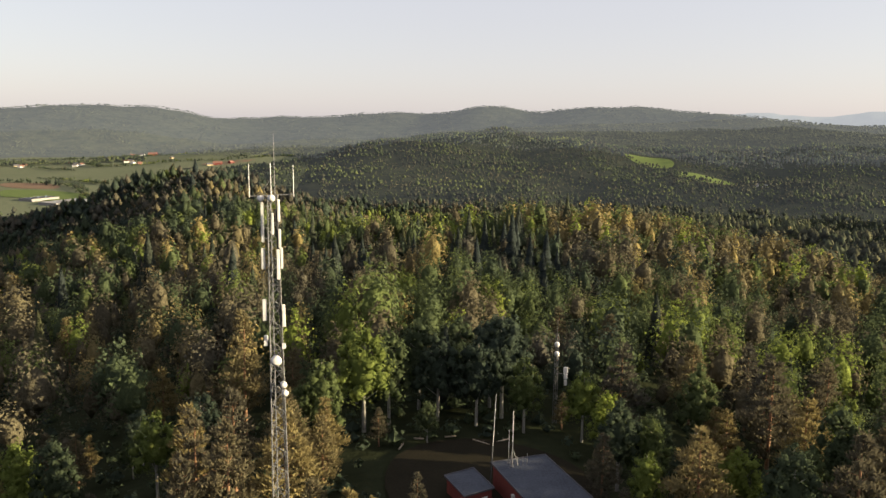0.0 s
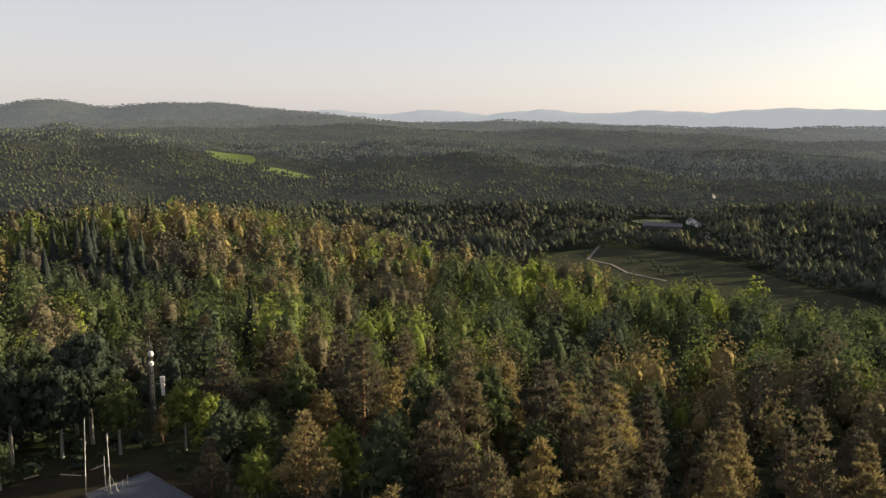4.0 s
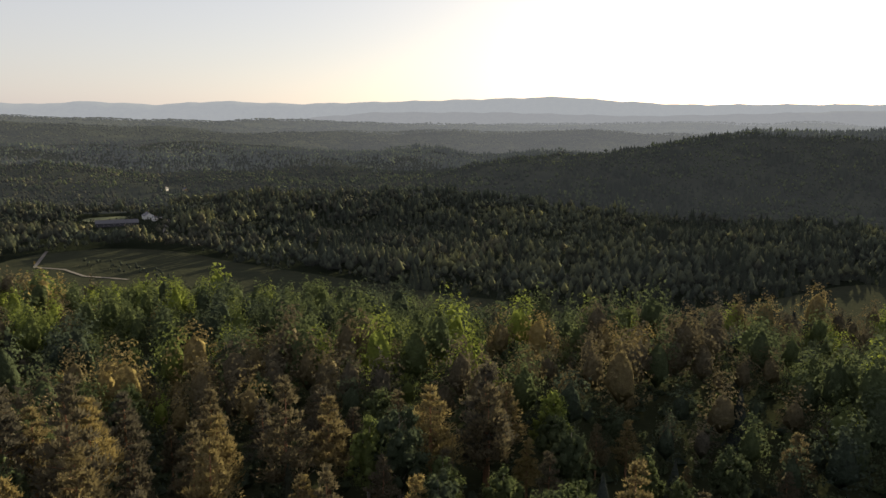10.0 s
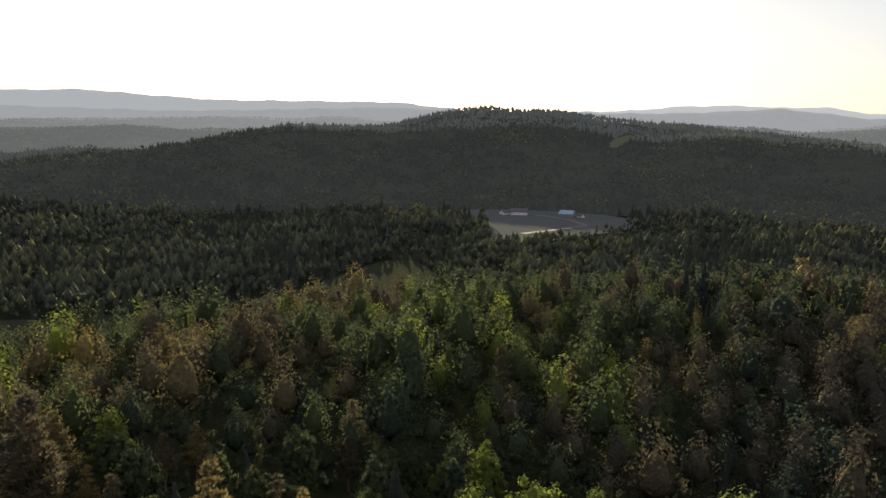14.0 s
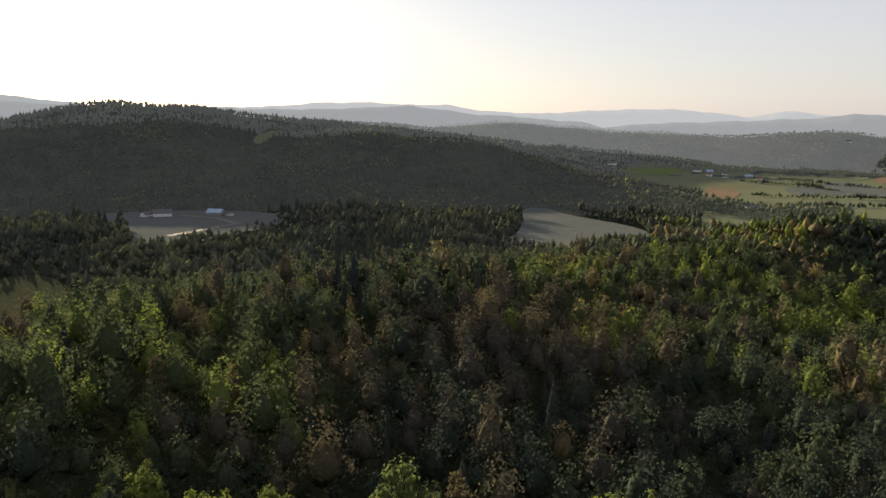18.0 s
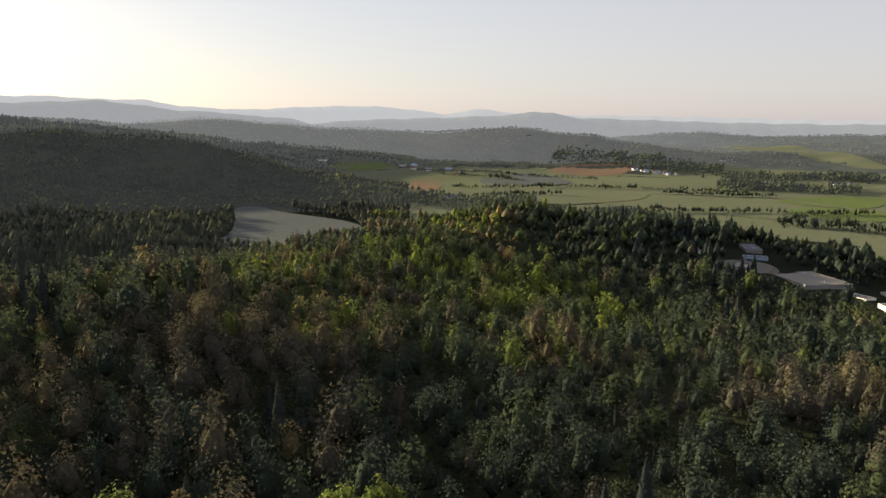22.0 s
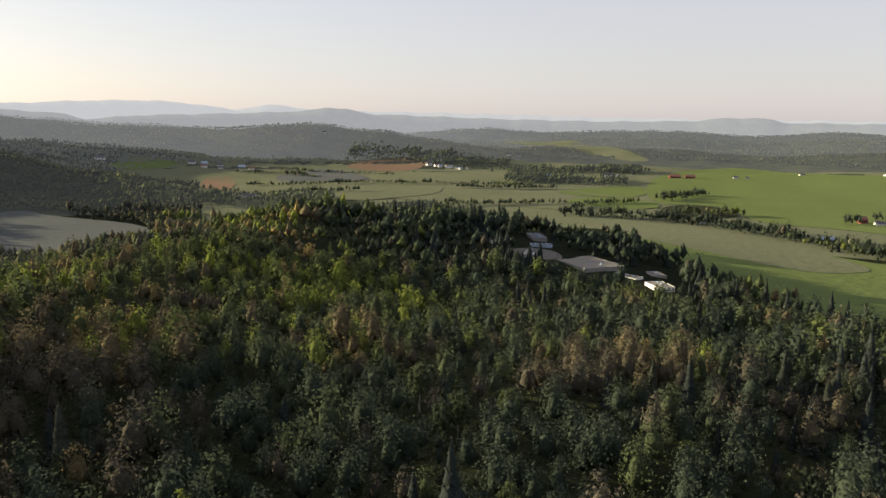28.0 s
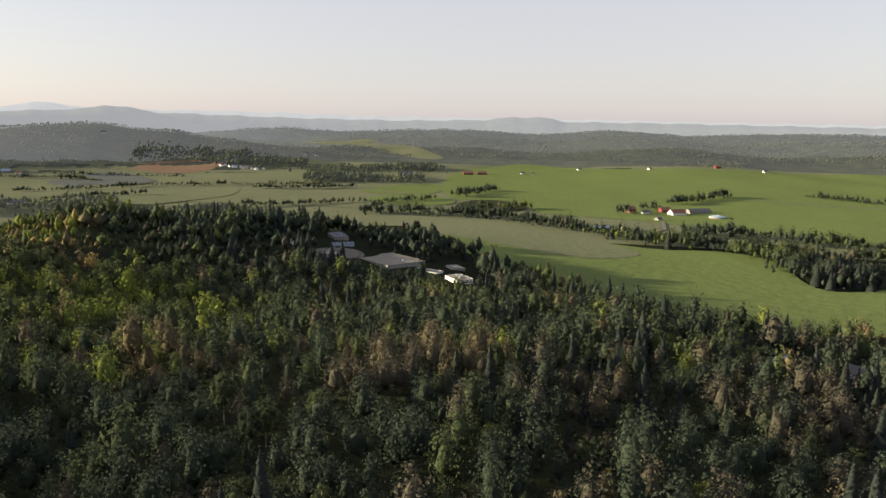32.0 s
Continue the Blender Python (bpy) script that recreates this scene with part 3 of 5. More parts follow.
field("field", "pale field beside the hamlet", [(730, -1405), (705, -1600), (580, -1355), (595, -1250)], M_HAY)
field("field", "light brown stubble field", [(890, -1560), (830, -1610), (660, -1250), (720, -1240)], M_SOIL)
field("field", "grey shaded field below the dark hill", [(805, -855), (775, -895), (720, -855), (535, -815), (425, -660), (415, -585), (515, -575), (575, -580), (640, -690)], M_PALE)
field("field", "green field at the foot of the hills", [(1080, -1435), (1080, -1740), (1030, -1695), (1020, -1480)], M_GRASS)
field("field", "pale field before the village", [(1015, -1670), (890, -1690), (725, -1540), (715, -1390), (895, -1550)], M_HAY)
field("field", "narrow pale green field under the hill", [(-1435, 2450), (-1205, 2610), (-1115, 2505), (-1375, 2340)], M_HAY)
field("field", "green strip of field at the foot of the hill", [(-1065, 2610), (-880, 2740), (-850, 2685), (-980, 2525)], M_GRASS)
field("field", "dark green field beyond the wooded hill", [polar(a, d) for a, d in ((18.8, 1850), (14.5, 1720), (10.8, 1850), (11.0, 2300), (15, 2450), (18.2, 2150))], M_HAY)
field("field", "pale green field in the valley", [(-835, 1620), (-875, 1935), (-690, 2020), (-655, 1915), (-660, 1700), (-670, 1485), (-765, 1510)], M_HAY)
field("field", "tan strip of dry grass", [(-885, 1500), (-765, 1490), (-705, 1390), (-830, 1405)], M_SOIL)
field("field", "green field in the valley bottom", [(-830, 1400), (-630, 1335), (-575, 1205), (-660, 1200), (-705, 1245), (-735, 1240)], M_GRASS)
field("field", "tan stubble strip beside the green field", [(-655, 1980), (-575, 2055), (-495, 2075), (-570, 1930)], M_SOIL)
field("field", "green clearing among dark woods", [(385, 1680), (450, 1700), (495, 1625), (455, 1500), (405, 1535)], M_GRASS)
field("field", "narrow green clearing in the woods", [(445, 1475), (505, 1485), (560, 1410), (510, 1285), (455, 1340)], M_GRASS)
field("field", "small sunlit field by the farm", [(732, 735), (790, 712), (745, 672), (700, 690)], M_HAY)
field("meadow", "dull rough meadow along the valley stream", [polar(a, d) for a, d in (
    (-35, 560), (-37, 700), (-41, 800), (-46, 815), (-51, 780), (-56, 690), (-61, 640), (-67, 590), (-74, 545), (-84, 530), (-92, 560), (-96, 620), (-99, 690), (-102, 725), (-104, 650), (-106, 540), (-106, 400), (-90, 390), (-70, 400), (-50, 420), (-40, 470))], M_MARSH, category="meadow")
field("field", "narrow pale field by the white house", [polar(a, d) for a, d in ((-104.5, 1150), (-113, 1130), (-119.5, 1090), (-119, 985), (-115, 895), (-112, 835), (-108.8, 800), (-108.2, 900), (-108, 1040), (-105, 1080))], M_PALE)
field("clearing", "steep pale clearing on the dark hillside", [polar(a, d) for a, d in ((-119.0, 1760), (-118.0, 1765), (-116.6, 1560), (-117.6, 1555))], M_HAY, 14.0, category="clearing")
field("field", "bright green strip beside the stream", [(70, -1290), (10, -1370), (-80, -1340), (-95, -1245), (-45, -1195), (35, -1215)], M_GRASS, 28.0, 1.3)
field("meadow", "rough dull hollow below the big field", [(-85, -1240), (-140, -1305), (-200, -1245), (-200, -1160), (-145, -1115), (-90, -1140)], M_MARSH, 28.0, 1.3, "meadow")
field("field", "bluish strip of young crops in the valley", [(750, -1760), (695, -1875), (530, -1680), (515, -1520), (625, -1515)], M_PALE, 28.0, 1.5)
field("field", "yellowish hay meadow below the hamlet", [(515, -1230), (490, -1410), (325, -1505), (285, -1325), (345, -1235), (415, -1145)], M_HAY, 28.0, 1.5)
YARD = soft_outline([(2, 80), (-9, 88), (-4, 96), (-11, 103), (-2, 106), (3, 114), (11, 104), (17, 107), (19, 96), (23, 85), (14, 78)])
OPEN.append(YARD)
WORKS = soft_outline([(40, -566), (70, -570), (74, -640), (62, -668), (44, -662), (34, -600), (14, -590), (-18, -562), (-40, -588), (-56, -572), (-56, -490), (-30, -480), (-16, -512), (6, -508), (38, -540)])
OPEN.append(WORKS)
for hx, hy, hr in ((-163, -302, 11), (-184, -281, 8), (84, -600, 9), (-16.7, 73.1, 3.5)):
    OPEN.append([(hx + math.cos(i * 0.785) * hr, hy + math.sin(i * 0.785) * hr) for i in range(8)])
LOW = [polar(a, 800 if a > -152 else 960 if a > -185 else 860) for a in range(-146, -222, -6)] + [polar(a, 2150) for a in range(-222, -143, 6)]
pasture = field("pasture", "dull green pasture and hedged meadows over the valley floor", LOW, M_HAY, 45.0, 0.35, "pasture")
OPEN.remove(OPEN[-1])
LOW = [polar(a, 1180) for a in range(34, 9, -6)] + [polar(a, 2700) for a in range(10, 36, 6)]
field("pasture", "dull green pasture in the northern valley", LOW, M_HAY, 45.0, 0.35, "pasture")
OPEN.remove(OPEN[-1])


def wooded(x, y):
    m = np.ones(np.shape(x), bool)
    for o in OPEN:
        m &= ~inside(o, x, y)
    return m


def farmland(x, y):
    """The low, open valley floor to the south-west and the north, tilled but for hedges and copses."""
    r = np.hypot(x, y)
    b = np.degrees(np.arctan2(-x, y))
    b = np.where(b > 60, b - 360, b)
    z = height(x, y)
    west = ((b < -150) & (r > 780) | (b < -142) & (r > 1480)) & (r < 2500) & (z < 16)
    far_west = (b < -168) & (r >= 2000) & (r < 2350) & (z < 26)
    north = (b > 9.5) & (r > 1150) & (r < 2900) & (z < 22)
    return west | far_west | north


# ---- built things ----
M_STEEL = surface("galvanised_steel", (0.20, 0.20, 0.205), (0.10, 0.10, 0.105), 3.0, 0.6, 0.3)
M_WHITE = surface("white_fibreglass", (0.62, 0.61, 0.59), (0.48, 0.47, 0.45), 1.5, 0.45, bump=0.05)
M_CABLE = surface("black_cable", (0.05, 0.05, 0.05), (0.02, 0.02, 0.02), 4.0, 0.6)
M_RED = surface("falu_red_boards", (0.18, 0.042, 0.032), (0.11, 0.024, 0.020), 1.4, 0.85)
M_FELT = surface("grey_roofing_felt", (0.100, 0.110, 0.132), (0.026, 0.029, 0.036), 0.3, 0.9, spec=0.03)
M_PALEROOF = surface("pale_grey_roof", (0.240, 0.225, 0.200), (0.170, 0.160, 0.145), 0.15, 0.9, fine=20.0, spec=0.03)
M_SLATE = surface("bluish_grey_roofing", (0.150, 0.165, 0.195), (0.085, 0.095, 0.115), 0.3, 0.8, spec=0.05)
M_FLASH = surface("dark_roof_edging", (0.07, 0.07, 0.08), (0.04, 0.04, 0.05), 2.0, 0.6)
M_WALLW = surface("white_painted_boards", (0.72, 0.71, 0.69), (0.58, 0.57, 0.55), 1.0, 0.75)
M_WALLY = surface("ochre_painted_boards", (0.55, 0.42, 0.22), (0.42, 0.32, 0.17), 1.0, 0.8)
M_WALLG = surface("grey_concrete", (0.26, 0.25, 0.24), (0.17, 0.165, 0.16), 0.6, 0.85)
M_TILE = surface("red_roof_tiles", (0.23, 0.115, 0.085), (0.14, 0.072, 0.055), 0.9, 0.8)
M_DARKROOF = surface("dark_slate_roof", (0.12, 0.12, 0.13), (0.06, 0.06, 0.07), 0.9, 0.7)
M_SHEET = surface("pale_metal_sheet", (0.30, 0.39, 0.50), (0.22, 0.29, 0.39), 0.8, 0.5, 0.0, bump=0.1, spec=0.1)
M_GLASS = surface("dark_window_glass", (0.05, 0.06, 0.08), (0.02, 0.025, 0.03), 1.0, 0.12, spec=0.8, bump=0.0)
# earth darkened to stand in for the trees' shade over the yard
M_EARTH = surface("trodden_earth", (0.034, 0.029, 0.020), (0.013, 0.013, 0.009), 0.18, 0.95, fine=20.0, spec=0.0)
M_GRAVEL = surface("pale_gravel", (0.135, 0.125, 0.110), (0.085, 0.080, 0.072), 0.2, 0.95, fine=25.0)
M_WOOD = surface("weathered_wood", (0.40, 0.33, 0.24), (0.22, 0.18, 0.13), 2.0, 0.85)


def part(name, bm, material, parent, label="", smooth=False):
    """Links a bmesh as one mesh object under a thing or a part."""
    me = bpy.data.meshes.new(name)
    bm.to_mesh(me)
    bm.free()
    me.materials.append(material)
    if smooth:
        me.polygons.foreach_set("use_smooth", [True] * len(me.polygons))
    ob = new(name, me)
    ob.parent = parent
    if label:
        ob["label"] = label
    return ob


def slab(c, s, bevel=0.0, turn=0.0, bm=None):
    """A box with its centre at c and sides s, its edges eased."""
    b = bmesh.new() if bm is None else bm
    m = Matrix.Translation(c) @ Matrix.Rotation(radians(turn), 4, "Z") @ Matrix.Diagonal((*s, 1))
    v = bmesh.ops.create_cube(b, size=1, matrix=m)["verts"]
    if bevel:
        e = {e for q in v for e in q.link_edges}
        bmesh.ops.bevel(b, geom=list(e), offset=bevel, segments=1, affect="EDGES")
    return b


def rod(p, q, r0, r1=None, sides=6, bm=None):
    """A round bar from p to q."""
    b = bmesh.new() if bm is None else bm
    p, q = Vector(p), Vector(q)
    d = q - p
    m = Matrix.Translation((p + q) / 2) @ d.to_track_quat("Z", "Y").to_matrix().to_4x4()
    bmesh.ops.create_cone(b, cap_ends=True, segments=sides, radius1=r0, radius2=r0 if r1 is None else r1, depth=d.length, matrix=m)
    return b


def drum(c, face, radius, depth):
    """A round antenna housing: a shallow drum with a domed front, facing along face."""
    b = bmesh.new()
    face = Vector(face).normalized()
    m = Matrix.Translation(c) @ face.to_track_quat("Z", "Y").to_matrix().to_4x4()
    bmesh.ops.create_cone(b, cap_ends=True, segments=20, radius1=radius * 0.9, radius2=radius, depth=depth, matrix=m)
    bmesh.ops.create_cone(b, cap_ends=True, segments=20, radius1=radius, radius2=radius * 0.55, depth=depth * 0.35,
                          matrix=m @ Matrix.Translation((0, 0, depth * 0.67)))
    return b


def ground_at(x, y):
    return float(height(np.array(float(x)), np.array(float(y))))


# --- the radio mast ---
def radio_mast(x, y, top):
    """A tapering three-legged lattice mast with antennas."""
    z0 = ground_at(x, y)
    mast = new("radio_mast")
    mast.matrix_basis = pose(x, y, z0, 0, 0, math.degrees(math.atan2(-x, y)))
    tagged(mast, "tall galvanised lattice radio mast carrying white antennas in a clearing", "radio mast")
    hgt = top - z0
    def corner(i, z):
        r = 1.05 - 0.50 * z / hgt
        a = radians(90 + 120 * i + 12)
        return Vector((math.cos(a) * r, math.sin(a) * r, z))
    part("foundation", slab((0, 0, 0.1), (3.0, 3.0, 0.7), 0.06), M_WALLG, mast)
    for i in range(3):
        part("leg", rod(corner(i, 0.3), corner(i, hgt), 0.075, 0.055), M_STEEL, mast)
    bays = 36
    for j in range(bays):
        za, zb = 0.4 + (hgt - 0.5) * j / bays, 0.4 + (hgt - 0.5) * (j + 1) / bays
        for i in range(3):
            p, q = (corner(i, za), corner((i + 1) % 3, zb)) if j % 2 else (corner((i + 1) % 3, za), corner(i, zb))
            part("brace", rod(p, q, 0.036, sides=4), M_STEEL, mast)
            if j % 2:
                part("strut", rod(corner(i, zb), corner((i + 1) % 3, zb), 0.026, sides=4), M_STEEL, mast)
    ladder = part("ladder", rod((0.72, -0.15, 0.4), (0.40, -0.1, hgt - 0.4), 0.03, sides=4), M_STEEL, mast)
    part("ladder_rail", rod((0.72, 0.25, 0.4), (0.40, 0.25, hgt - 0.4), 0.03, sides=4), M_STEEL, ladder)
    for j in range(60):
        z = 0.6 + (hgt - 1.2) * j / 60
        u = 0.72 - 0.32 * z / hgt
        part("rung", rod((u, -0.13, z), (u, 0.24, z), 0.016, sides=4), M_STEEL, ladder)
    for u in (0.50, 0.58, 0.66):
        part("cable", rod((u + 0.18, -0.3, 0.2), (u - 0.12, -0.25, hgt - 1.5), 0.035, sides=5), M_CABLE, mast)
    # flat sector antennas: across, towards the viewer, foot, length, width
    for u, v, z, ln, w in ((-0.95, -0.2, 39.4, 2.15, 0.30), (-0.95, -0.2, 37.6, 1.75, 0.30), (-0.98, -0.2, 34.9, 2.1, 0.38),
                           (0.02, -0.75, 38.4, 2.1, 0.22), (0.62, -0.35, 39.6, 2.2, 0.26), (0.66, -0.35, 37.0, 1.9, 0.26),
                           (0.45, -0.6, 33.9, 3.0, 0.30), (0.80, -0.2, 34.9, 2.1, 0.26), (-0.98, -0.3, 29.7, 2.2, 0.42), (0.86, -0.3, 29.0, 2.3, 0.34)):
        z = z - 42.2 + hgt
        a = part("sector_antenna", slab((u, v, z + ln / 2), (w, 0.16, ln), 0.04), M_WHITE, mast, "white upright panel antenna")
        part("bracket", rod((u, v, z + ln * 0.8), (u * 0.4, v * 0.3, z + ln * 0.8), 0.04, sides=5), M_STEEL, a)
        part("bracket", rod((u, v, z + ln * 0.2), (u * 0.4, v * 0.3, z + ln * 0.2), 0.04, sides=5), M_STEEL, a)
    for u, v, z in ((-0.95, -0.3, 27.4), (0.80, -0.3, 27.0), (-0.92, -0.2, 27.9)):
        part("radio_unit", slab((u, v, z - 42.2 + hgt), (0.38, 0.22, 0.55), 0.03), M_WHITE, mast, "small white radio box")
    for u, v, z, r in ((-0.05, -1.0, 42.0, 0.36), (-1.05, -0.5, 41.9, 0.34), (0.0, -1.15, 25.8, 0.55), (0.66, -0.95, 23.2, 0.34), (0.78, -0.95, 22.3, 0.34)):
        z = z - 42.2 + hgt
        d = part("dish_antenna", drum((u, v, z), (u * 0.2, -1, 0), r, 0.35), M_WHITE, mast, "round white dish antenna", True)
        part("mount", rod((u, v + 0.15, z), (u * 0.3, 0, z), 0.05, sides=5), M_STEEL, d)
    arm = part("cross_arm", rod((-2.1, -0.1, hgt - 0.1), (2.1, 0.1, hgt + 0.05), 0.05, sides=5), M_STEEL, mast)
    for u, z1 in ((-2.1, 3.0), (2.1, 2.9), (-0.05, 3.1)):
        part("whip_antenna", rod((u, -0.1, hgt - 0.2), (u, -0.1, hgt + z1), 0.055, 0.045), M_WHITE, arm)
    part("spire", rod((0.30, 0.1, hgt - 0.6), (0.30, 0.1, hgt + 5.9), 0.06, 0.02), M_STEEL, mast)
    part("stay", rod((-0.7, -0.1, hgt + 0.6), (0.2, -0.1, hgt + 1.9), 0.035, sides=4), M_STEEL, mast)
    return mast


MAST = polar(12.9, 75)
radio_mast(*MAST, 122.9)

# --- the technical huts in the yard ---
def flat_hut(name, label, corner, across, along, wall, hgt, sink=0.3):
    """A boarded hut with a flat felt roof: from one corner, two edge vectors."""
    c, u, v = Vector((*corner, 0)), Vector((*across, 0)), Vector((*along, 0))
    z0 = min(ground_at(*(c + u * i + v * j).xy) for i in (0, 1) for j in (0, 1)) - sink
    hut = new(name)
    hut.matrix_basis = pose(c.x, c.y, z0)
    tagged(hut, label, "hut")
    b = bmesh.new()
    low = [b.verts.new(p) for p in ((0, 0, 0), u, u + v, v)]
    high = [b.verts.new(Vector(p) + Vector((0, 0, hgt))) for p in ((0, 0, 0), u, u + v, v)]
    for i in range(4):
        b.faces.new((low[i], low[(i + 1) % 4], high[(i + 1) % 4], high[i]))
    b.faces.new(high)
    b.faces.new(low[::-1])
    body = part("wall", b, wall, hut)
    for p, q in ((Vector(), u), (u, u + v), (u + v, v), (v, Vector())):  # boards along each side
        d = q - p
        n = int(d.length / 0.6)
        out = Vector((d.y, -d.x, 0)).normalized()
        for i in range(n):
            s = p + d * ((i + 0.5) / n) + out * 0.02
            part("batten", slab(s + Vector((0, 0, hgt / 2)), (0.07, 0.05, hgt - 0.1), turn=math.degrees(math.atan2(d.y, d.x))), wall, body)
    roof = bmesh.new()
    e = 0.25
    un, vn = u.normalized() * e, v.normalized() * e
    ring = [-un - vn, u + un - vn, u + v + un + vn, v - un + vn]
    lo = [roof.verts.new(p + Vector((0, 0, hgt))) for p in ring]
    hi = [roof.verts.new(p + Vector((0, 0, hgt + 0.16))) for p in ring]
    for i in range(4):
        roof.faces.new((lo[i], lo[(i + 1) % 4], hi[(i + 1) % 4], hi[i]))
    roof.faces.new(hi)
    roof.faces.new(lo[::-1])
    roof = part("roof", roof, M_FELT, hut, "grey felt flat roof")
    for i in range(4):
        p, q = ring[i], ring[(i + 1) % 4]
        part("edging", slab((p + q) / 2 + Vector((0, 0, hgt + 0.16)), ((q - p).length, 0.12, 0.2), turn=math.degrees(math.atan2((q - p).y, (q - p).x))), M_FLASH, roof)
    return hut, u, v, hgt


hut, hu, hv, hh = flat_hut("technical_hut", "red boarded technical hut with a grey flat roof in the clearing", (10.9, 81.5), (-4.0, 11.4), (7.0, 2.4), M_RED, 4.3)
part("vent_box", slab(hu * 0.45 + Vector((-0.15, -0.1, 3.0)), (0.5, 0.35, 0.7), 0.03, math.degrees(math.atan2(hu.y, hu.x))), M_WHITE, hut, "pale vent box on the wall")
annex, au, av, ah = flat_hut("small_hut", "small red hut with a grey roof beside the larger one", (3.0, 85.8), (3.4, 2.0), (-2.2, 5.0), M_RED, 2.9)
turn_a = math.degrees(math.atan2(au.y, au.x))
part("door", slab(av * 0.12 + au * 0.02 + Vector((-0.06, -0.02, 1.15)), (0.08, 0.95, 2.0), 0.02, turn_a), M_WALLW, annex, "white painted door")
part("window", slab(au * 0.72 + Vector((0.03, -0.06, 1.7)), (0.9, 0.08, 0.8), 0.02, turn_a), M_WALLW, annex, "pale shuttered window")


def pole(name, label, x, y, z0, z1, r, lean=(0, 0), rails=0):
    ob = new(name)
    ob.matrix_basis = pose(x, y, z0)
    tagged(ob, label, "pole")
    part("shaft", rod((0, 0, 0), (lean[0], lean[1], (z1 - z0) * 0.45), r, r * 0.9), M_STEEL, ob)
    part("whip_antenna", rod((lean[0], lean[1], (z1 - z0) * 0.45), (lean[0] * 2.2, lean[1] * 2.2, z1 - z0), r * 0.8, r * 0.5), M_WHITE, ob)
    part("foot_plate", slab((0, 0, 0.03), (0.4, 0.4, 0.06)), M_STEEL, ob)
    for i in range(rails):
        a = i * 2.1
        part("brace", rod((math.cos(a) * 0.9, math.sin(a) * 0.9, 0), (lean[0] * 0.3, lean[1] * 0.3, 2.4), 0.025, sides=4), M_STEEL, ob)
    return ob


ROOF_Z = hut.matrix_basis.translation.z + hh + 0.16
pole("antenna_pole", "slender white antenna pole braced on the hut roof", 9.3, 92.0, ROOF_Z, ROOF_Z + 7.6, 0.07, rails=3)
pole("antenna_pole", "thin leaning antenna pole by the hut", 6.6, 93.6, ground_at(6.6, 93.6) - 0.1, ground_at(6.6, 93.6) + 13.0, 0.06, (0.25, 0.0))
pole("antenna_pole", "short antenna pole on the hut roof", 8.9, 93.0, ROOF_Z, ROOF_Z + 4.6, 0.05)
rail = new("roof_rail")
rail.matrix_basis = pose(10.0, 92.2, ROOF_Z)
tagged(rail, "short galvanised pipe frame standing on the hut roof", "frame")
for i, (a, b, c) in enumerate(((0, 0, 1.3), (0.7, 0.1, 1.3), (1.3, 0.2, 1.6), (-0.8, -0.1, 1.2))):
    part("post", rod((a, b, 0), (a, b, c), 0.035, sides=5), M_STEEL, rail)
part("bar", rod((-0.8, -0.1, 0.9), (1.3, 0.2, 0.9), 0.03, sides=5), M_STEEL, rail)


# --- a lower mast among the trees ---
def small_mast(x, y):
    z0 = ground_at(x, y)
    ob = new("relay_mast")
    ob.matrix_basis = pose(x, y, z0, 0, 0, math.degrees(math.atan2(-x, y)))
    tagged(ob, "slim steel relay mast with white dishes rising among the trees", "radio mast")
    hgt = 16.0
    for i in range(3):
        a = radians(90 + 120 * i)
        part("leg", rod((math.cos(a) * 0.4, math.sin(a) * 0.4, 0), (math.cos(a) * 0.3, math.sin(a) * 0.3, hgt), 0.045, sides=5), M_STEEL, ob)
    for j in range(16):
        for i in range(3):
            a, b = radians(90 + 120 * i), radians(210 + 120 * i)
            part("brace", rod((math.cos(a) * 0.36, math.sin(a) * 0.36, j), (math.cos(b) * 0.36, math.sin(b) * 0.36, j + 1), 0.02, sides=4), M_STEEL, ob)
    for u, z, r in ((0.0, 14.2, 0.45), (0.0, 12.6, 0.45)):
        d = part("dish_antenna", drum((u, -0.75, z), (0, -1, 0), r, 0.3), M_WHITE, ob, "round white dish antenna", True)
        part("mount", rod((u, -0.6, z), (u, 0, z), 0.04, sides=5), M_STEEL, d)
    for z, w in ((8.6, 0.6), (9.7, 0.75), (7.5, 0.5)):
        part("sector_antenna", slab((1.6, -0.4, z), (w, 0.2, 1.0), 0.05), M_WHITE, ob, "pale panel antenna")
    part("side_arm", rod((0, -0.2, 9.0), (1.6, -0.3, 9.0), 0.05, sides=5), M_STEEL, ob)
    part("top_whip", rod((0, 0, hgt - 0.3), (0, 0, hgt + 2.2), 0.04, 0.02), M_STEEL, ob)
    return ob


small_mast(*polar(-9.0, 124))

# --- the yard ---
field("yard", "trodden earth yard round the huts", [(0, 79), (-8, 90), (-7, 107), (5, 113), (17, 107), (22, 97), (23, 83), (12, 75)], M_EARTH, 2.5, 0.35, "yard")
def felled_log(x, y, length, turn):
    ob = new("log")
    ob.matrix_basis = pose(x, y, ground_at(x, y) + 0.28, 0, 0, turn)
    tagged(ob, "pale felled log lying at the edge of the yard", "log", "felled logs")
    part("stem", rod((-length / 2, 0, 0), (length / 2, 0.1, 0.05), 0.14, 0.10, 8), M_WOOD, ob, smooth=True)
    part("branch_stub", rod((length * 0.1, 0, 0), (length * 0.14, 0.2, 0.4), 0.05, 0.03, 6), M_WOOD, ob)


for lx, ly, ll, lt in ((6.2, 110, 3.2, -40), (1.5, 112.5, 1.8, 5), (9.5, 111, 2.6, 30), (-6, 108, 2.0, 70), (-3.5, 111.5, 1.6, -15)):
    felled_log(lx, ly, ll, lt)


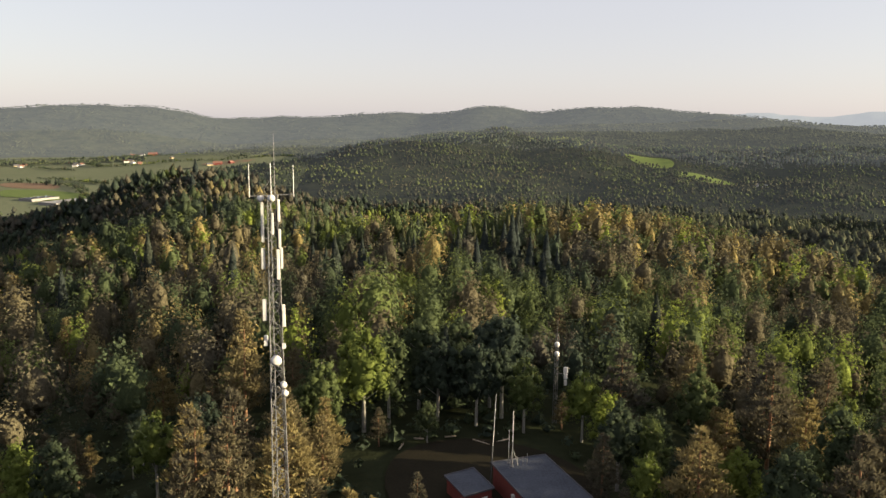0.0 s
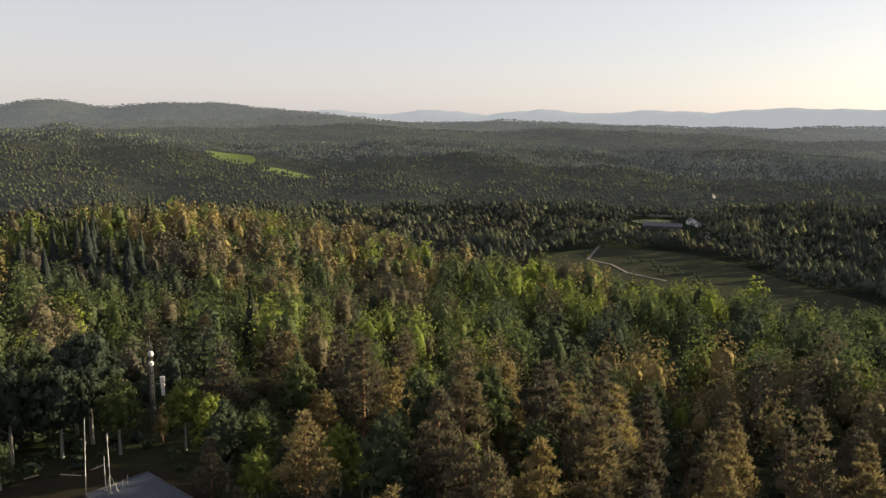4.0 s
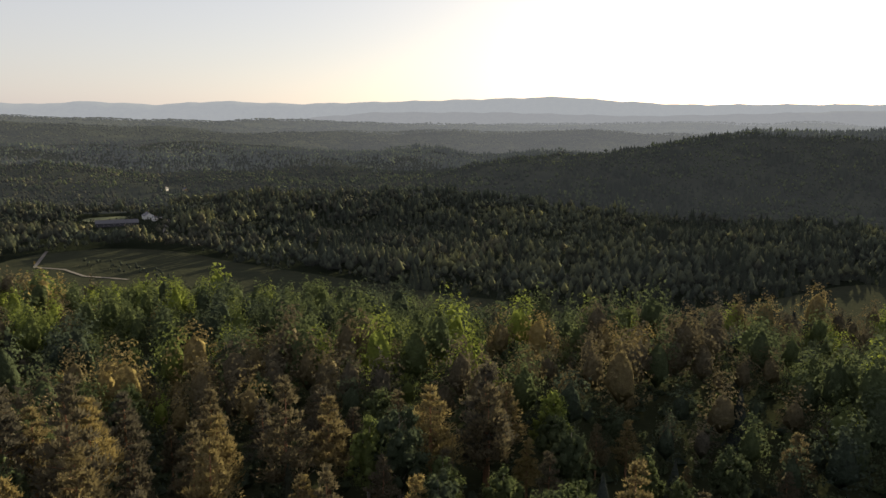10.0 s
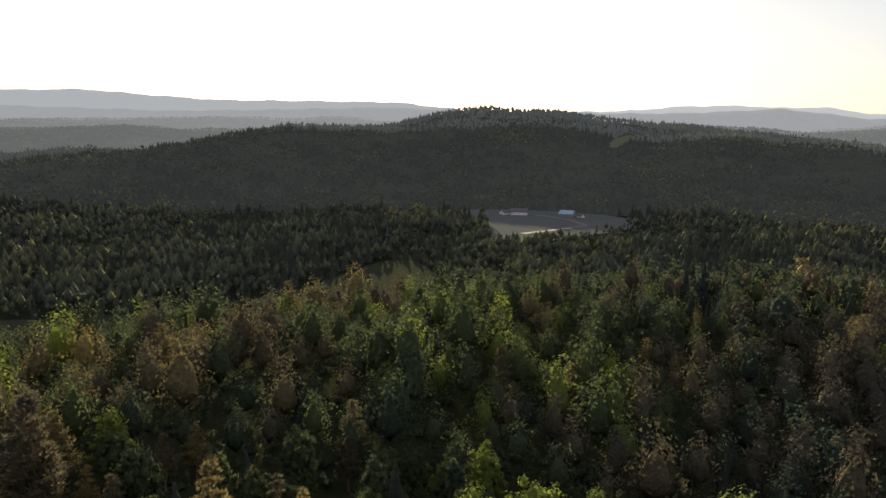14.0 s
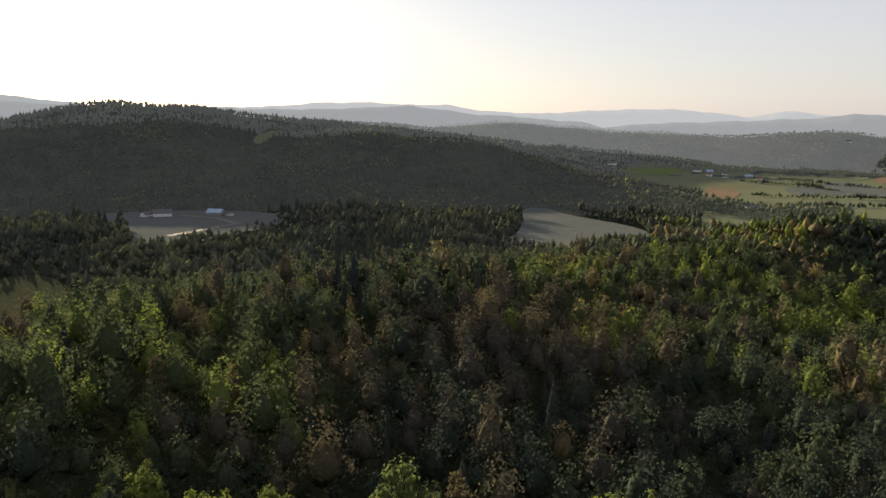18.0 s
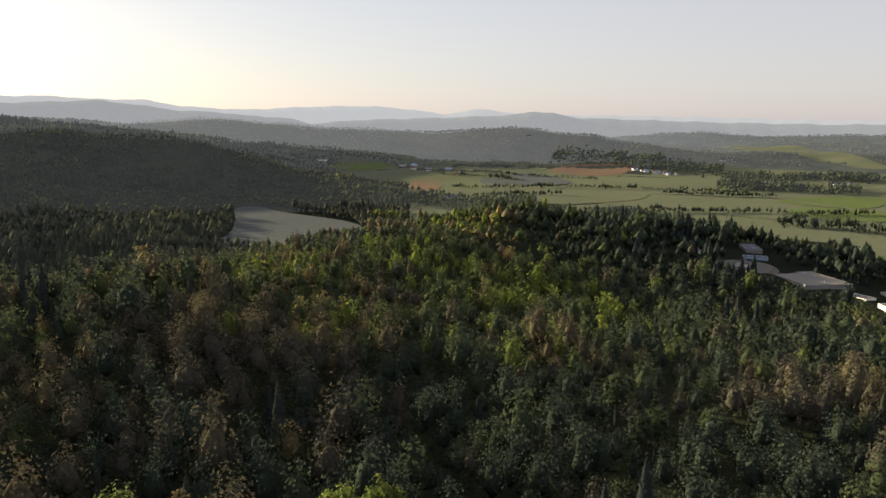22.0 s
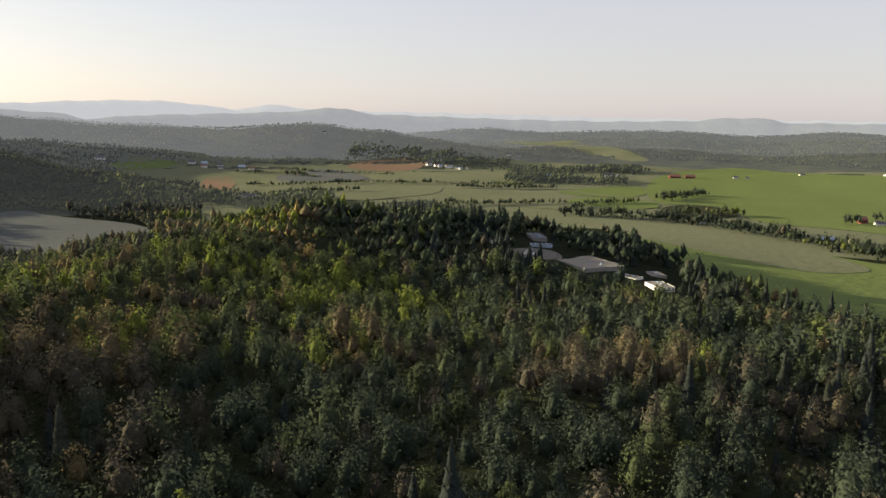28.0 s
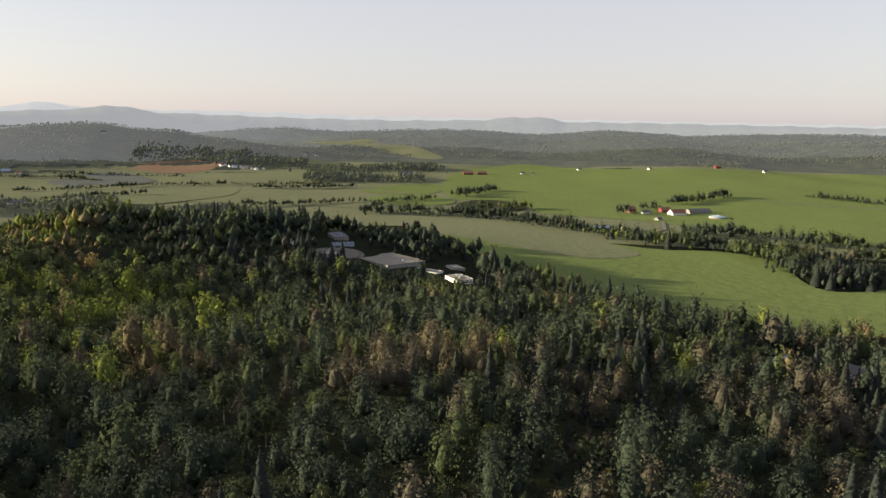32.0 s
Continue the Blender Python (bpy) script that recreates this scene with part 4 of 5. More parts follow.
# --- houses, barns and sheds ---
HOUSE_PLOTS = []
def house(name, label, x, y, turn, length, width, wall_h, roof_h, wall, roof, windows=3, chimney=True, group="", doors=1, z=None):
    """A gabled house: walls, two roof slopes, windows with frames, door, chimney."""
    zz = ground_at(x, y) if z is None else z
    ob = new(name)
    ob.matrix_basis = pose(x, y, zz - 0.4, 0, 0, turn)
    plot = [(x + math.cos(i * 1.0472) * length * 0.75, y + math.sin(i * 1.0472) * length * 0.75) for i in range(6)]
    OPEN.append(plot)
    HOUSE_PLOTS.append(plot)
    tagged(ob, label, "house" if "house" in name else "barn" if "barn" in name else "building", group)
    L, W, H = length / 2, width / 2, wall_h + 0.4
    b = bmesh.new()
    ends = []
    for sx in (-L, L):
        ends.append([b.verts.new(p) for p in ((sx, -W, 0), (sx, W, 0), (sx, W, H), (sx, 0, H + roof_h), (sx, -W, H))])
    b.faces.new(ends[0][::-1])
    b.faces.new(ends[1])
    for i in range(5):
        j = (i + 1) % 5
        b.faces.new((ends[0][i], ends[0][j], ends[1][j], ends[1][i]))
    bmesh.ops.recalc_face_normals(b, faces=b.faces)
    part("wall", b, wall, ob)
    slope = math.hypot(W, roof_h)
    for sgn in (-1, 1):
        r = bmesh.new()
        ov = 0.5
        k = ov / slope
        pts = [(sx, sgn * W * (1 + k), H - roof_h * k) for sx in (-L - ov, L + ov)] + [(sx, 0, H + roof_h) for sx in (L + ov, -L - ov)]
        lo = [r.verts.new((a, c, d + 0.04)) for a, c, d in pts]
        hi = [r.verts.new((a, c, d + 0.26)) for a, c, d in pts]
        r.faces.new(hi)
        r.faces.new(lo[::-1])
        for i in range(4):
            r.faces.new((lo[i], lo[(i + 1) % 4], hi[(i + 1) % 4], hi[i]))
        bmesh.ops.recalc_face_normals(r, faces=r.faces)
        rf = part("roof", r, roof, ob)
    part("ridge_cap", slab((0, 0, H + roof_h + 0.24), (length + 1.0, 0.35, 0.1)), roof, rf)
    for sgn in (-1, 1):
        for i in range(windows):
            wx = -L + length * (i + 0.5) / windows
            w = part("window", slab((wx, sgn * W, 0.4 + wall_h * 0.52), (1.15, 0.10, 1.25)), M_WALLW, ob, "white window frame")
            part("pane", slab((wx, sgn * (W + 0.04), 0.4 + wall_h * 0.52), (0.95, 0.06, 1.05)), M_GLASS, w)
        w = part("window", slab((sgn * L, 0, H * 0.55), (0.10, 1.15, 1.25)), M_WALLW, ob, "white window frame")
        part("pane", slab((sgn * (L + 0.04), 0, H * 0.55), (0.06, 0.95, 1.05)), M_GLASS, w)
    for i in range(doors):
        part("door", slab((L * 0.35 - i * 3, -W - 0.02, 1.45), (1.0, 0.10, 2.1)), M_WOOD, ob)
    if chimney:
        c = part("chimney", slab((L * 0.25, 0, H + roof_h + 0.4), (0.7, 0.7, 1.5), 0.03), M_TILE, ob)
        part("chimney_cap", slab((L * 0.25, 0, H + roof_h + 1.2), (0.85, 0.85, 0.1)), M_FLASH, c)
    return ob


def hall(name, label, x, y, turn, length, width, hgt, wall, roof, bays=4, z=None, doors=0):
    """A flat-roofed works building with parapet, wall panels and gates."""
    zz = (ground_at(x, y) if z is None else z) - 1.5
    ob = new(name)
    ob.matrix_basis = pose(x, y, zz, 0, 0, turn)
    tagged(ob, label, "building")
    H = hgt + 1.5
    body = part("wall", slab((0, 0, H / 2), (length, width, H)), wall, ob)
    r = part("roof", slab((0, 0, H + 0.1), (length - 0.4, width - 0.4, 0.25)), roof, ob)
    for sx, sy, lx, ly in ((0, -width / 2, length + 0.3, 0.35), (0, width / 2, length + 0.3, 0.35), (-length / 2, 0, 0.35, width + 0.3), (length / 2, 0, 0.35, width + 0.3)):
        part("parapet", slab((sx, sy, H + 0.1), (lx, ly, 0.5)), wall, r)
    for i in range(bays):
        bx = -length / 2 + length * (i + 0.5) / bays
        part("wall_panel", slab((bx, -width / 2 - 0.03, H * 0.6), (length / bays - 0.3, 0.1, H * 0.62)), wall, body)
        part("wall_panel", slab((bx, width / 2 + 0.03, H * 0.6), (length / bays - 0.3, 0.1, H * 0.62)), wall, body)
    for i in range(doors):
        part("gate", slab((-length / 2 + length * (i + 0.5) / doors, width / 2 + 0.06, 1.5 + 1.8), (3.0, 0.12, 3.4)), M_SHEET, ob, "pale roller gate")
    for i in range(3):
        part("roof_vent", slab((length * (i - 1) * 0.28, width * 0.1, H + 0.6), (1.4, 1.4, 0.8), 0.05), M_SHEET, r)
    return ob


# the works in the wood
field("works_yard", "grey gravel yard round the works halls", [(30, -562), (68, -566), (70, -590), (40, -600), (28, -580)], M_GRAVEL, 8.0, 0.3, "yard")
hall("works_hall", "large works hall with a pale flat roof among the trees", 9.4, -564, 126, 44, 34, 5.0, M_WALLG, M_PALEROOF, 7, 23.4)
hall("works_annex", "low pale annex joined to the works hall", -17, -542, 142, 26, 9, 3.4, M_WALLW, M_PALEROOF, 5, 20.8)
hall("works_shed", "small flat-roofed grey shed behind the works", -40, -569, 110, 17, 11, 3.6, M_WALLG, M_PALEROOF, 2, 17.6)
hall("white_hall", "white box-shaped hall with gates at the wood's edge", -39.5, -512, 113, 18, 12.5, 4.6, M_WALLW, M_PALEROOF, 4, 20.4, 3)
hall("office_block", "long grey office block with a flat bluish roof", 55, -645, 107, 30, 12, 3.0, M_WALLG, M_SLATE, 6, 31.8)
hall("store_hall", "blue-grey sheet metal store hall", 48, -610, 10, 17, 11, 2.8, M_SHEET, M_SLATE, 4, 30.0)
house("works_house", "small white gabled house by the works yard", 54, -577, 70, 8, 6.5, 3.0, 2.6, M_WALLW, M_DARKROOF, 2, False, z=29.4)
house("pale_house", "pale house half hidden by blossom trees", 84, -600, 20, 9, 7, 3.2, 2.8, M_WALLW, M_DARKROOF, 2, z=ground_at(84, -600))
# by the near wood
house("summer_house", "house with a pale blue sheet metal roof among the trees", -163, -302, 47, 13, 9, 4.6, 1.8, M_RED, M_SHEET, 4, False, z=ground_at(-163, -302))
house("cabin_house", "white-gabled cabin house deep in the wood", -184, -281, 140, 8, 7, 5.0, 2.6, M_WALLW, M_DARKROOF, 2, z=ground_at(-184, -281) + 1.5)
# the farm in the open field
house("farm_house", "tall red farmhouse with white windows beside garden trees", -349, -1125, 20, 11, 9, 6.0, 4.0, M_RED, M_TILE, 3)
house("white_house", "white farm cottage with a dark roof", -366, -1108, 10, 12, 8, 3.2, 3.0, M_WALLW, M_DARKROOF, 3)
house("red_barn", "red-roofed barn joined to the long cowshed", -401, -1126, 12, 16, 11, 4.0, 4.2, M_RED, M_TILE, 4, False)
house("barn", "barn with white walls and a broad red roof", -408, -1092, 14, 24, 14, 4.2, 4.8, M_WALLW, M_TILE, 6, False, doors=2)
house("long_barn", "long low barn with a dark roof behind the farm", -448, -1112, 10, 36, 14, 3.8, 3.6, M_WALLG, M_DARKROOF, 7, False)
house("small_barn", "small grey outbuilding below the farm", -358, -1028, 30, 9, 7, 3.0, 2.6, M_WALLG, M_DARKROOF, 2, False)
house("brick_house", "low house with a red gable among the stream trees", -278, -925, 60, 13, 9, 3.2, 3.6, M_WALLW, M_TILE, 3)
house("long_house", "grey-roofed long house among the stream trees", -252, -935, 15, 22, 9, 3.2, 2.6, M_WALLG, M_SHEET, 5)
house("red_house", "small bright red house by the stream", -120, -1063, 25, 9, 7, 3.2, 2.8, M_RED, M_TILE, 2)
house("white_house", "little white house beside the red one", -134, -1066, 15, 8, 6, 3.0, 2.4, M_WALLW, M_DARKROOF, 2)


def manure_tank(x, y):
    ob = new("slurry_tank")
    ob.matrix_basis = pose(x, y, ground_at(x, y) - 0.3)
    tagged(ob, "round grey concrete tank with a low domed cover", "tank")
    part("wall", rod((0, 0, 0), (0, 0, 3.2), 12, 12, 32), M_WALLG, ob)
    part("cover", rod((0, 0, 3.2), (0, 0, 5.6), 12.2, 2.0, 32), M_SHEET, ob, "pale domed cover")
    part("vent_box", slab((0, 0, 5.8), (1.0, 1.0, 0.8), 0.05), M_WALLW, ob)


manure_tank(-452, -1050)
# scattered farms and villages: bearing, distance, turn, kind
HOMES = {"w": (M_WALLW, M_DARKROOF, "white_house", "white gabled house with a dark roof in the valley"),
         "t": (M_WALLW, M_TILE, "white_house", "white gabled house with a red tiled roof in the valley"),
         "r": (M_RED, M_TILE, "red_house", "red gabled house with a tiled roof in the valley"),
         "o": (M_WALLY, M_DARKROOF, "ochre_house", "ochre gabled house with a dark roof in the valley"),
         "g": (M_WALLG, M_SHEET, "grey_barn", "grey barn with a pale metal roof in the valley")}
for hx, hy, ht, kind, sz in (
        (-160, -1838, 5, "r", 2.0), (-195, -1842, 5, "r", 1.7), (-297, -1852, 0, "w", 0.9), (-322, -1846, 0, "w", 0.6),
        (-10, -1829, 10, "w", 1.9), (-32, -1838, 80, "w", 1.4), (168, -1795, 20, "o", 1.0), (185, -1815, 70, "t", 0.9), (130, -1800, 30, "g", 1.1),
        (278, -2213, 10, "w", 1.2), (250, -2220, 60, "w", 0.9), (-470, -1985, 10, "w", 0.9), (-820, -1930, 20, "r", 1.3),
        (762, 655, 50, "w", 1.4), (742, 628, 20, "w", 0.6), (1033, 850, 10, "w", 1.0), (1060, 830, 60, "o", 0.8),
        (576, 1344, 60, "w", 1.3), (560, 1352, 10, "w", 0.8), (-1023, 2660, 10, "r", 2.4), (-1056, 2644, 5, "w", 1.6), (-1080, 2630, 20, "t", 1.2),
        (-589, 1967, 10, "r", 1.8), (-560, 1990, 60, "r", 1.2), (-605, 1950, 30, "o", 1.2), (1022, -380, 70, "w", 2.0), (1030, -362, 110, "w", 1.2), (990, -442, 40, "g", 1.8), (975, -455, 20, "w", 0.8),
        (556, -1119, 20, "w", 1.2), (575, -1130, 70, "w", 1.0), (538, -1135, 10, "t", 0.9), (590, -1160, 40, "o", 1.0), (610, -1110, 30, "w", 0.8), (1025, -1740, 20, "w", 1.6), (1000, -1755, 70, "g", 1.7), (980, -1720, 10, "t", 1.2), (960, -1765, 50, "w", 1.2), (940, -1730, 20, "w", 1.0), (905, -1775, 30, "g", 1.5), (870, -1760, 10, "t", 1.1),
        (868, -2262, 20, "w", 1.2), (1110, -1500, 30, "w", 1.8), (-905, -1840, 12, "w", 1.0), (-640, -1930, 40, "w", 0.8)):
    wm, rm, nm, lb = HOMES[kind]
    house(nm, lb, hx, hy, ht, 12 * sz, 8.5 * sz, 3.4 * (0.6 + 0.4 * sz), 3.0 * sz ** 0.7, wm, rm, 3, kind != "g", "valley houses")
for i in range(13):  # the row of houses below the wood
    q = i / 12
    house("row_house", "pale house in a row below the wood", 470 - 118 * q + (i % 3) * 4, -1990 + 50 * q + (i % 2) * 9, 20 + 37 * i % 90, 11, 8, 3.4, 2.8, M_WALLW, (M_TILE, M_DARKROOF, M_SHEET)[i % 3], 3, True, "row houses")
for i in range(16):  # the hamlet to the north
    house("village_house", "small pale house of the northern hamlet", -1240 + 28 * i + (i % 3) * 11, 2190 - 55 * (i % 5) + 6 * i, 41 * i % 90, 13, 9, 3.6, 3.0, (M_WALLW, M_WALLW, M_RED, M_WALLY)[i % 4], (M_TILE, M_DARKROOF)[i % 2], 3, True, "hamlet houses")
house("long_barn", "long dark barn at the edge of the valley meadow", 699, 646, -46, 46, 13, 3.6, 3.4, M_FLASH, M_DARKROOF, 8, False)
hall("greenhouse_hall", "long pale greenhouse hall behind the wooded hill", -590, 1175, 65, 70, 40, 4.0, M_WALLG, M_WALLG, 8)
hall("greenhouse_hall", "pale flat hall beside the greenhouse", -655, 1215, 65, 50, 30, 4.0, M_WALLG, M_FELT, 6)


# --- roads ---
def road(name, label, line, width, material, lift=1.3):
    """A track over the ground along a line of places."""
    pts = []
    for (ax, ay), (bx, by) in zip(line, line[1:]):
        k = max(1, int(math.hypot(bx - ax, by - ay) / 15))
        pts += [Vector((ax + (bx - ax) * i / k, ay + (by - ay) * i / k)) for i in range(k)]
    pts.append(Vector(line[-1]))
    co, fa = [], []
    for i, p in enumerate(pts):
        d = (pts[min(i + 1, len(pts) - 1)] - pts[max(i - 1, 0)]).normalized()
        s = Vector((-d.y, d.x)) * width / 2
        for q in (p + s, p - s):
            co.append((q.x, q.y, ground_at(q.x, q.y) + lift))
        if i:
            fa.append((2 * i - 2, 2 * i - 1, 2 * i + 1, 2 * i))
    return tagged(new(name, mesh_of(name, np.array(co), np.array(fa), material)), label, "road", kind="structure")


road("road", "gravel farm track crossing the big field", [(-620, -1289), (-760, -1150), (-900, -1060)], 7, M_GRAVEL)
road("road", "gravel lane down to the farm", [(-358, -1010), (-342, -960), (-335, -935), (-300, -900)], 5, M_GRAVEL)
road("road", "pale gravel lane by the eastern farm", [(765, 640), (739, 606), (678, 561), (638, 485)], 5, M_GRAVEL)
road("road", "pale earth track across the valley meadow", [(553, 598), (490, 545), (492, 514), (477, 478), (481, 436)], 3, M_GRAVEL)
road("road", "pale lane by the white house", [(1010, -400), (960, -430), (900, -430), (845, -320)], 9, M_GRAVEL)
road("road", "country road through the southern fields", [(590, -1150), (480, -1360), (300, -1460), (90, -1500), (-60, -1330)], 7, M_GRAVEL)

# ---- the woods ----
# species by stands: a slow noise over the plan
STANDS = [(NO.uniform(0, 6.28), NO.uniform(0, 6.28), w) for w in (420, 260, 150, 90, 60, 37) for _ in range(2)]


def stand(x, y, shift):
    v = np.zeros(np.shape(x))
    for a, ph, w in STANDS:
        v = v + np.sin((x * math.cos(a + shift) + y * math.sin(a + shift)) * 6.283 / w + ph * (1 + shift))
    return v / 3.5


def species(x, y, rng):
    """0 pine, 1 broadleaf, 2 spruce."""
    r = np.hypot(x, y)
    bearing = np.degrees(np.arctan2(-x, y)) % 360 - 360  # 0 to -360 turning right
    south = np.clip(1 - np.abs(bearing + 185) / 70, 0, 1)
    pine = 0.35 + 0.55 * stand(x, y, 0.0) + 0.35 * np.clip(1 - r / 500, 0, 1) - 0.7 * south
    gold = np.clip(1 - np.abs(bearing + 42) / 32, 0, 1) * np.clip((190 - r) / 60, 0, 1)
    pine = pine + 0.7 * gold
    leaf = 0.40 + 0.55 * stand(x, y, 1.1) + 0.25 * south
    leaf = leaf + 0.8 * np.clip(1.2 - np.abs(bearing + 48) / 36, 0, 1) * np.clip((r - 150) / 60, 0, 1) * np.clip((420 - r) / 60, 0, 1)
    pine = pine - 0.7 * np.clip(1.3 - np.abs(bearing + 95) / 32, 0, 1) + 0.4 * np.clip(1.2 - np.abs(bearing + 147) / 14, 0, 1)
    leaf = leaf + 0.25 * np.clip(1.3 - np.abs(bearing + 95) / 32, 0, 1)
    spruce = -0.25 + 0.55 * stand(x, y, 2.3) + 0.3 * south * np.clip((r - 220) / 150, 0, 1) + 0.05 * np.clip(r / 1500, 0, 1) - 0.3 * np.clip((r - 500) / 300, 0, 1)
    shady = np.clip(1.25 - np.abs(bearing + 100) / 48, 0, 1) * np.clip((r - 480) / 150, 0, 1)  # extra dark spruce stands in for shade on the hills across the side valley
    # the near south gets a little more spruce to darken it likewise
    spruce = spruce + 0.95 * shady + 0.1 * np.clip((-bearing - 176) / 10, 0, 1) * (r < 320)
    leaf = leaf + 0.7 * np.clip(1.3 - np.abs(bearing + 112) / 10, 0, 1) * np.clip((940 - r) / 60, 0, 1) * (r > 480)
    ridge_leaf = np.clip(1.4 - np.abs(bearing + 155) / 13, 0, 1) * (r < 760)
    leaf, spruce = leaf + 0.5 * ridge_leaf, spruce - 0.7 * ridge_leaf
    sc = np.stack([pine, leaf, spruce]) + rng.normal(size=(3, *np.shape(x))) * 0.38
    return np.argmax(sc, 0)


def scatter(rng, r0, r1, gap, az0=38.0, az1=-222.0, keep=1.0):
    """Uneven places in a ring, about gap metres apart."""
    n = int(math.radians(az0 - az1) / 2 * (r1 * r1 - r0 * r0) / gap ** 2 * keep)
    side = int(2 * r1 / gap) + 1
    g = (np.arange(side) - side / 2) * gap
    X, Y = np.meshgrid(g, g)
    X = (X + rng.uniform(-0.42, 0.42, X.shape) * gap).ravel()
    Y = (Y + rng.uniform(-0.42, 0.42, Y.shape) * gap).ravel()
    r = np.hypot(X, Y)
    b = np.degrees(np.arctan2(-X, Y))
    b = np.where(b > az0, b - 360, b)
    m = (r >= r0) & (r < r1) & (b > az1) & (rng.uniform(size=X.shape) < keep)
    X, Y = X[m], Y[m]
    m = wooded(X, Y)
    X, Y = X[m], Y[m]
    if r1 > 700:  # hedges and copses only on the farmland
        m = ~farmland(X, Y) & (stand(X, Y, 1.7) + rng.normal(size=len(X)) * 0.25 > -1.2)
        X, Y = X[m], Y[m]
    return X, Y


KINDS = ("pine", "birch", "spruce")
SIZE = {"pine": (16.0, 7.6), "birch": (15.5, 7.0), "spruce": (16.0, 6.2)}  # height and width
NEAR_MAT = {"pine": (M_PINE, M_BARK_PINE), "birch": (M_BIRCH, M_BARK_BIRCH), "spruce": (M_SPRUCE, M_BARK_SPRUCE)}
NAMES = {"pine": "pine_tree", "birch": "birch_tree", "spruce": "spruce_tree"}
LABELS = {"pine": "tall Scots pine with brownish green needle tufts on the hilltop",
          "birch": "leafy birch with fresh yellow-green leaves on the hilltop",
          "spruce": "narrow dark green spruce among the hilltop trees"}
RNG = np.random.RandomState(11)
LEAVES = {"pine": (2700, 0.36), "birch": (2000, 0.32), "spruce": (1200, 0.45)}


def near_tree(kind, rng):
    """One tree of its own: trunk with limbs, and a crown of leaf tufts."""
    h, w = SIZE[kind]
    h, w = h * rng.uniform(0.9, 1.1), w * rng.uniform(0.88, 1.12)
    n, size = LEAVES[kind]
    tree = new(NAMES[kind])
    tagged(tree, LABELS[kind], "tree", NAMES[kind] + "s on the hilltop")
    co, fa = stem(trunk_parts(rng, kind, h, w))
    trunk = new("trunk", mesh_of("trunk", co, fa, NEAR_MAT[kind][1], True))
    co, fa = CROWN[kind](rng, h, w, n, size, fine=True)
    crown = new("crown", mesh_of("crown", co, fa, NEAR_MAT[kind][0], True))
    trunk.parent = crown.parent = tree
    return tree


VARIANTS = 7
PROTO = {k: [near_tree(k, RNG) for _ in range(VARIANTS)] for k in KINDS}
used = {k: [False] * VARIANTS for k in KINDS}


def plant(kind, x, y, scale, turn, i):
    z = float(height(np.array(x), np.array(y)))
    m = pose(x, y, z - 0.2, 0, 0, turn)
    p = PROTO[kind][i % VARIANTS]
    if not used[kind][i % VARIANTS]:
        used[kind][i % VARIANTS] = True
        p.matrix_basis = m
        p.scale = (scale, scale, scale)
        return p
    t = copy_thing(p, m)
    t.scale = (scale, scale, scale * RNG.uniform(0.92, 1.1))
    return t


# trees kept low on the camera's side of buildings to fit its view: place, half width, reach, greatest share of full
# height
SIGHT_LINES = [(9.4, -560, 28, 60, 0.52), (-17, -542, 14, 50, 0.5), (-39.5, -512, 13, 50, 0.5), (55, -645, 17, 60, 0.45), (48, -610, 14, 50, 0.45),
         (-163, -302, 9, 52, 0.34), (762, 655, 18, 125, 0.3), (705, 640, 30, 110, 0.3), (745, 690, 42, 120, 0.36), (576, 1344, 14, 60, 0.4), (556, -1119, 30, 50, 0.4), (495, -954, 8, 40, 0.4), (1025, -380, 20, 60, 0.4), (-184, -281, 6, 40, 0.55), (8, 92, 11, 40, 0.4), (*polar(-9.0, 124), 3.5, 30, 0.5)]


def girth(x, y, rng):
    """Uneven growth: groups of tall trees and gaps with young ones; kept low where the camera looks to buildings."""
    deep = np.clip((np.hypot(x, y) - 450) / 200, 0, 1)
    g = np.clip(0.84 + (0.15 + 0.22 * deep) * stand(x, y, 3.0) + rng.normal(size=np.shape(x)) * 0.24, 0.42, 1.6)
    for cx, cy, wide, reach, most in SIGHT_LINES:
        d = math.hypot(cx, cy)
        along = (x * cx + y * cy) / d
        across = np.abs(x * cy - y * cx) / d
        g = np.where((across < wide) & (along < d + 4) & (along > d - reach), np.minimum(g, most * rng.uniform(0.8, 1.15, np.shape(x))), g)
    return g


def lit(x, y):
    """Tint shift by bearing: sunlit northern and ridge woods painted lighter, shaded southern ones darker."""
    r = np.hypot(x, y)
    b = np.degrees(np.arctan2(-x, y))
    b = np.where(b > 60, b - 360, b)
    return 0.28 * np.clip((b + 92) / 30, 0, 1) * np.clip((r - 100) / 60, 0, 1) * np.clip((560 - r) / 120, 0, 1) - 0.18 * np.clip((-b - 158) / 12, 0, 1) + 0.28 * np.clip(1.4 - np.abs(b + 150) / 14, 0, 1) * (r > 230) * (r < 720) - 0.25 * np.clip((-b - 118) / 10, 0, 1) * (r < 230)


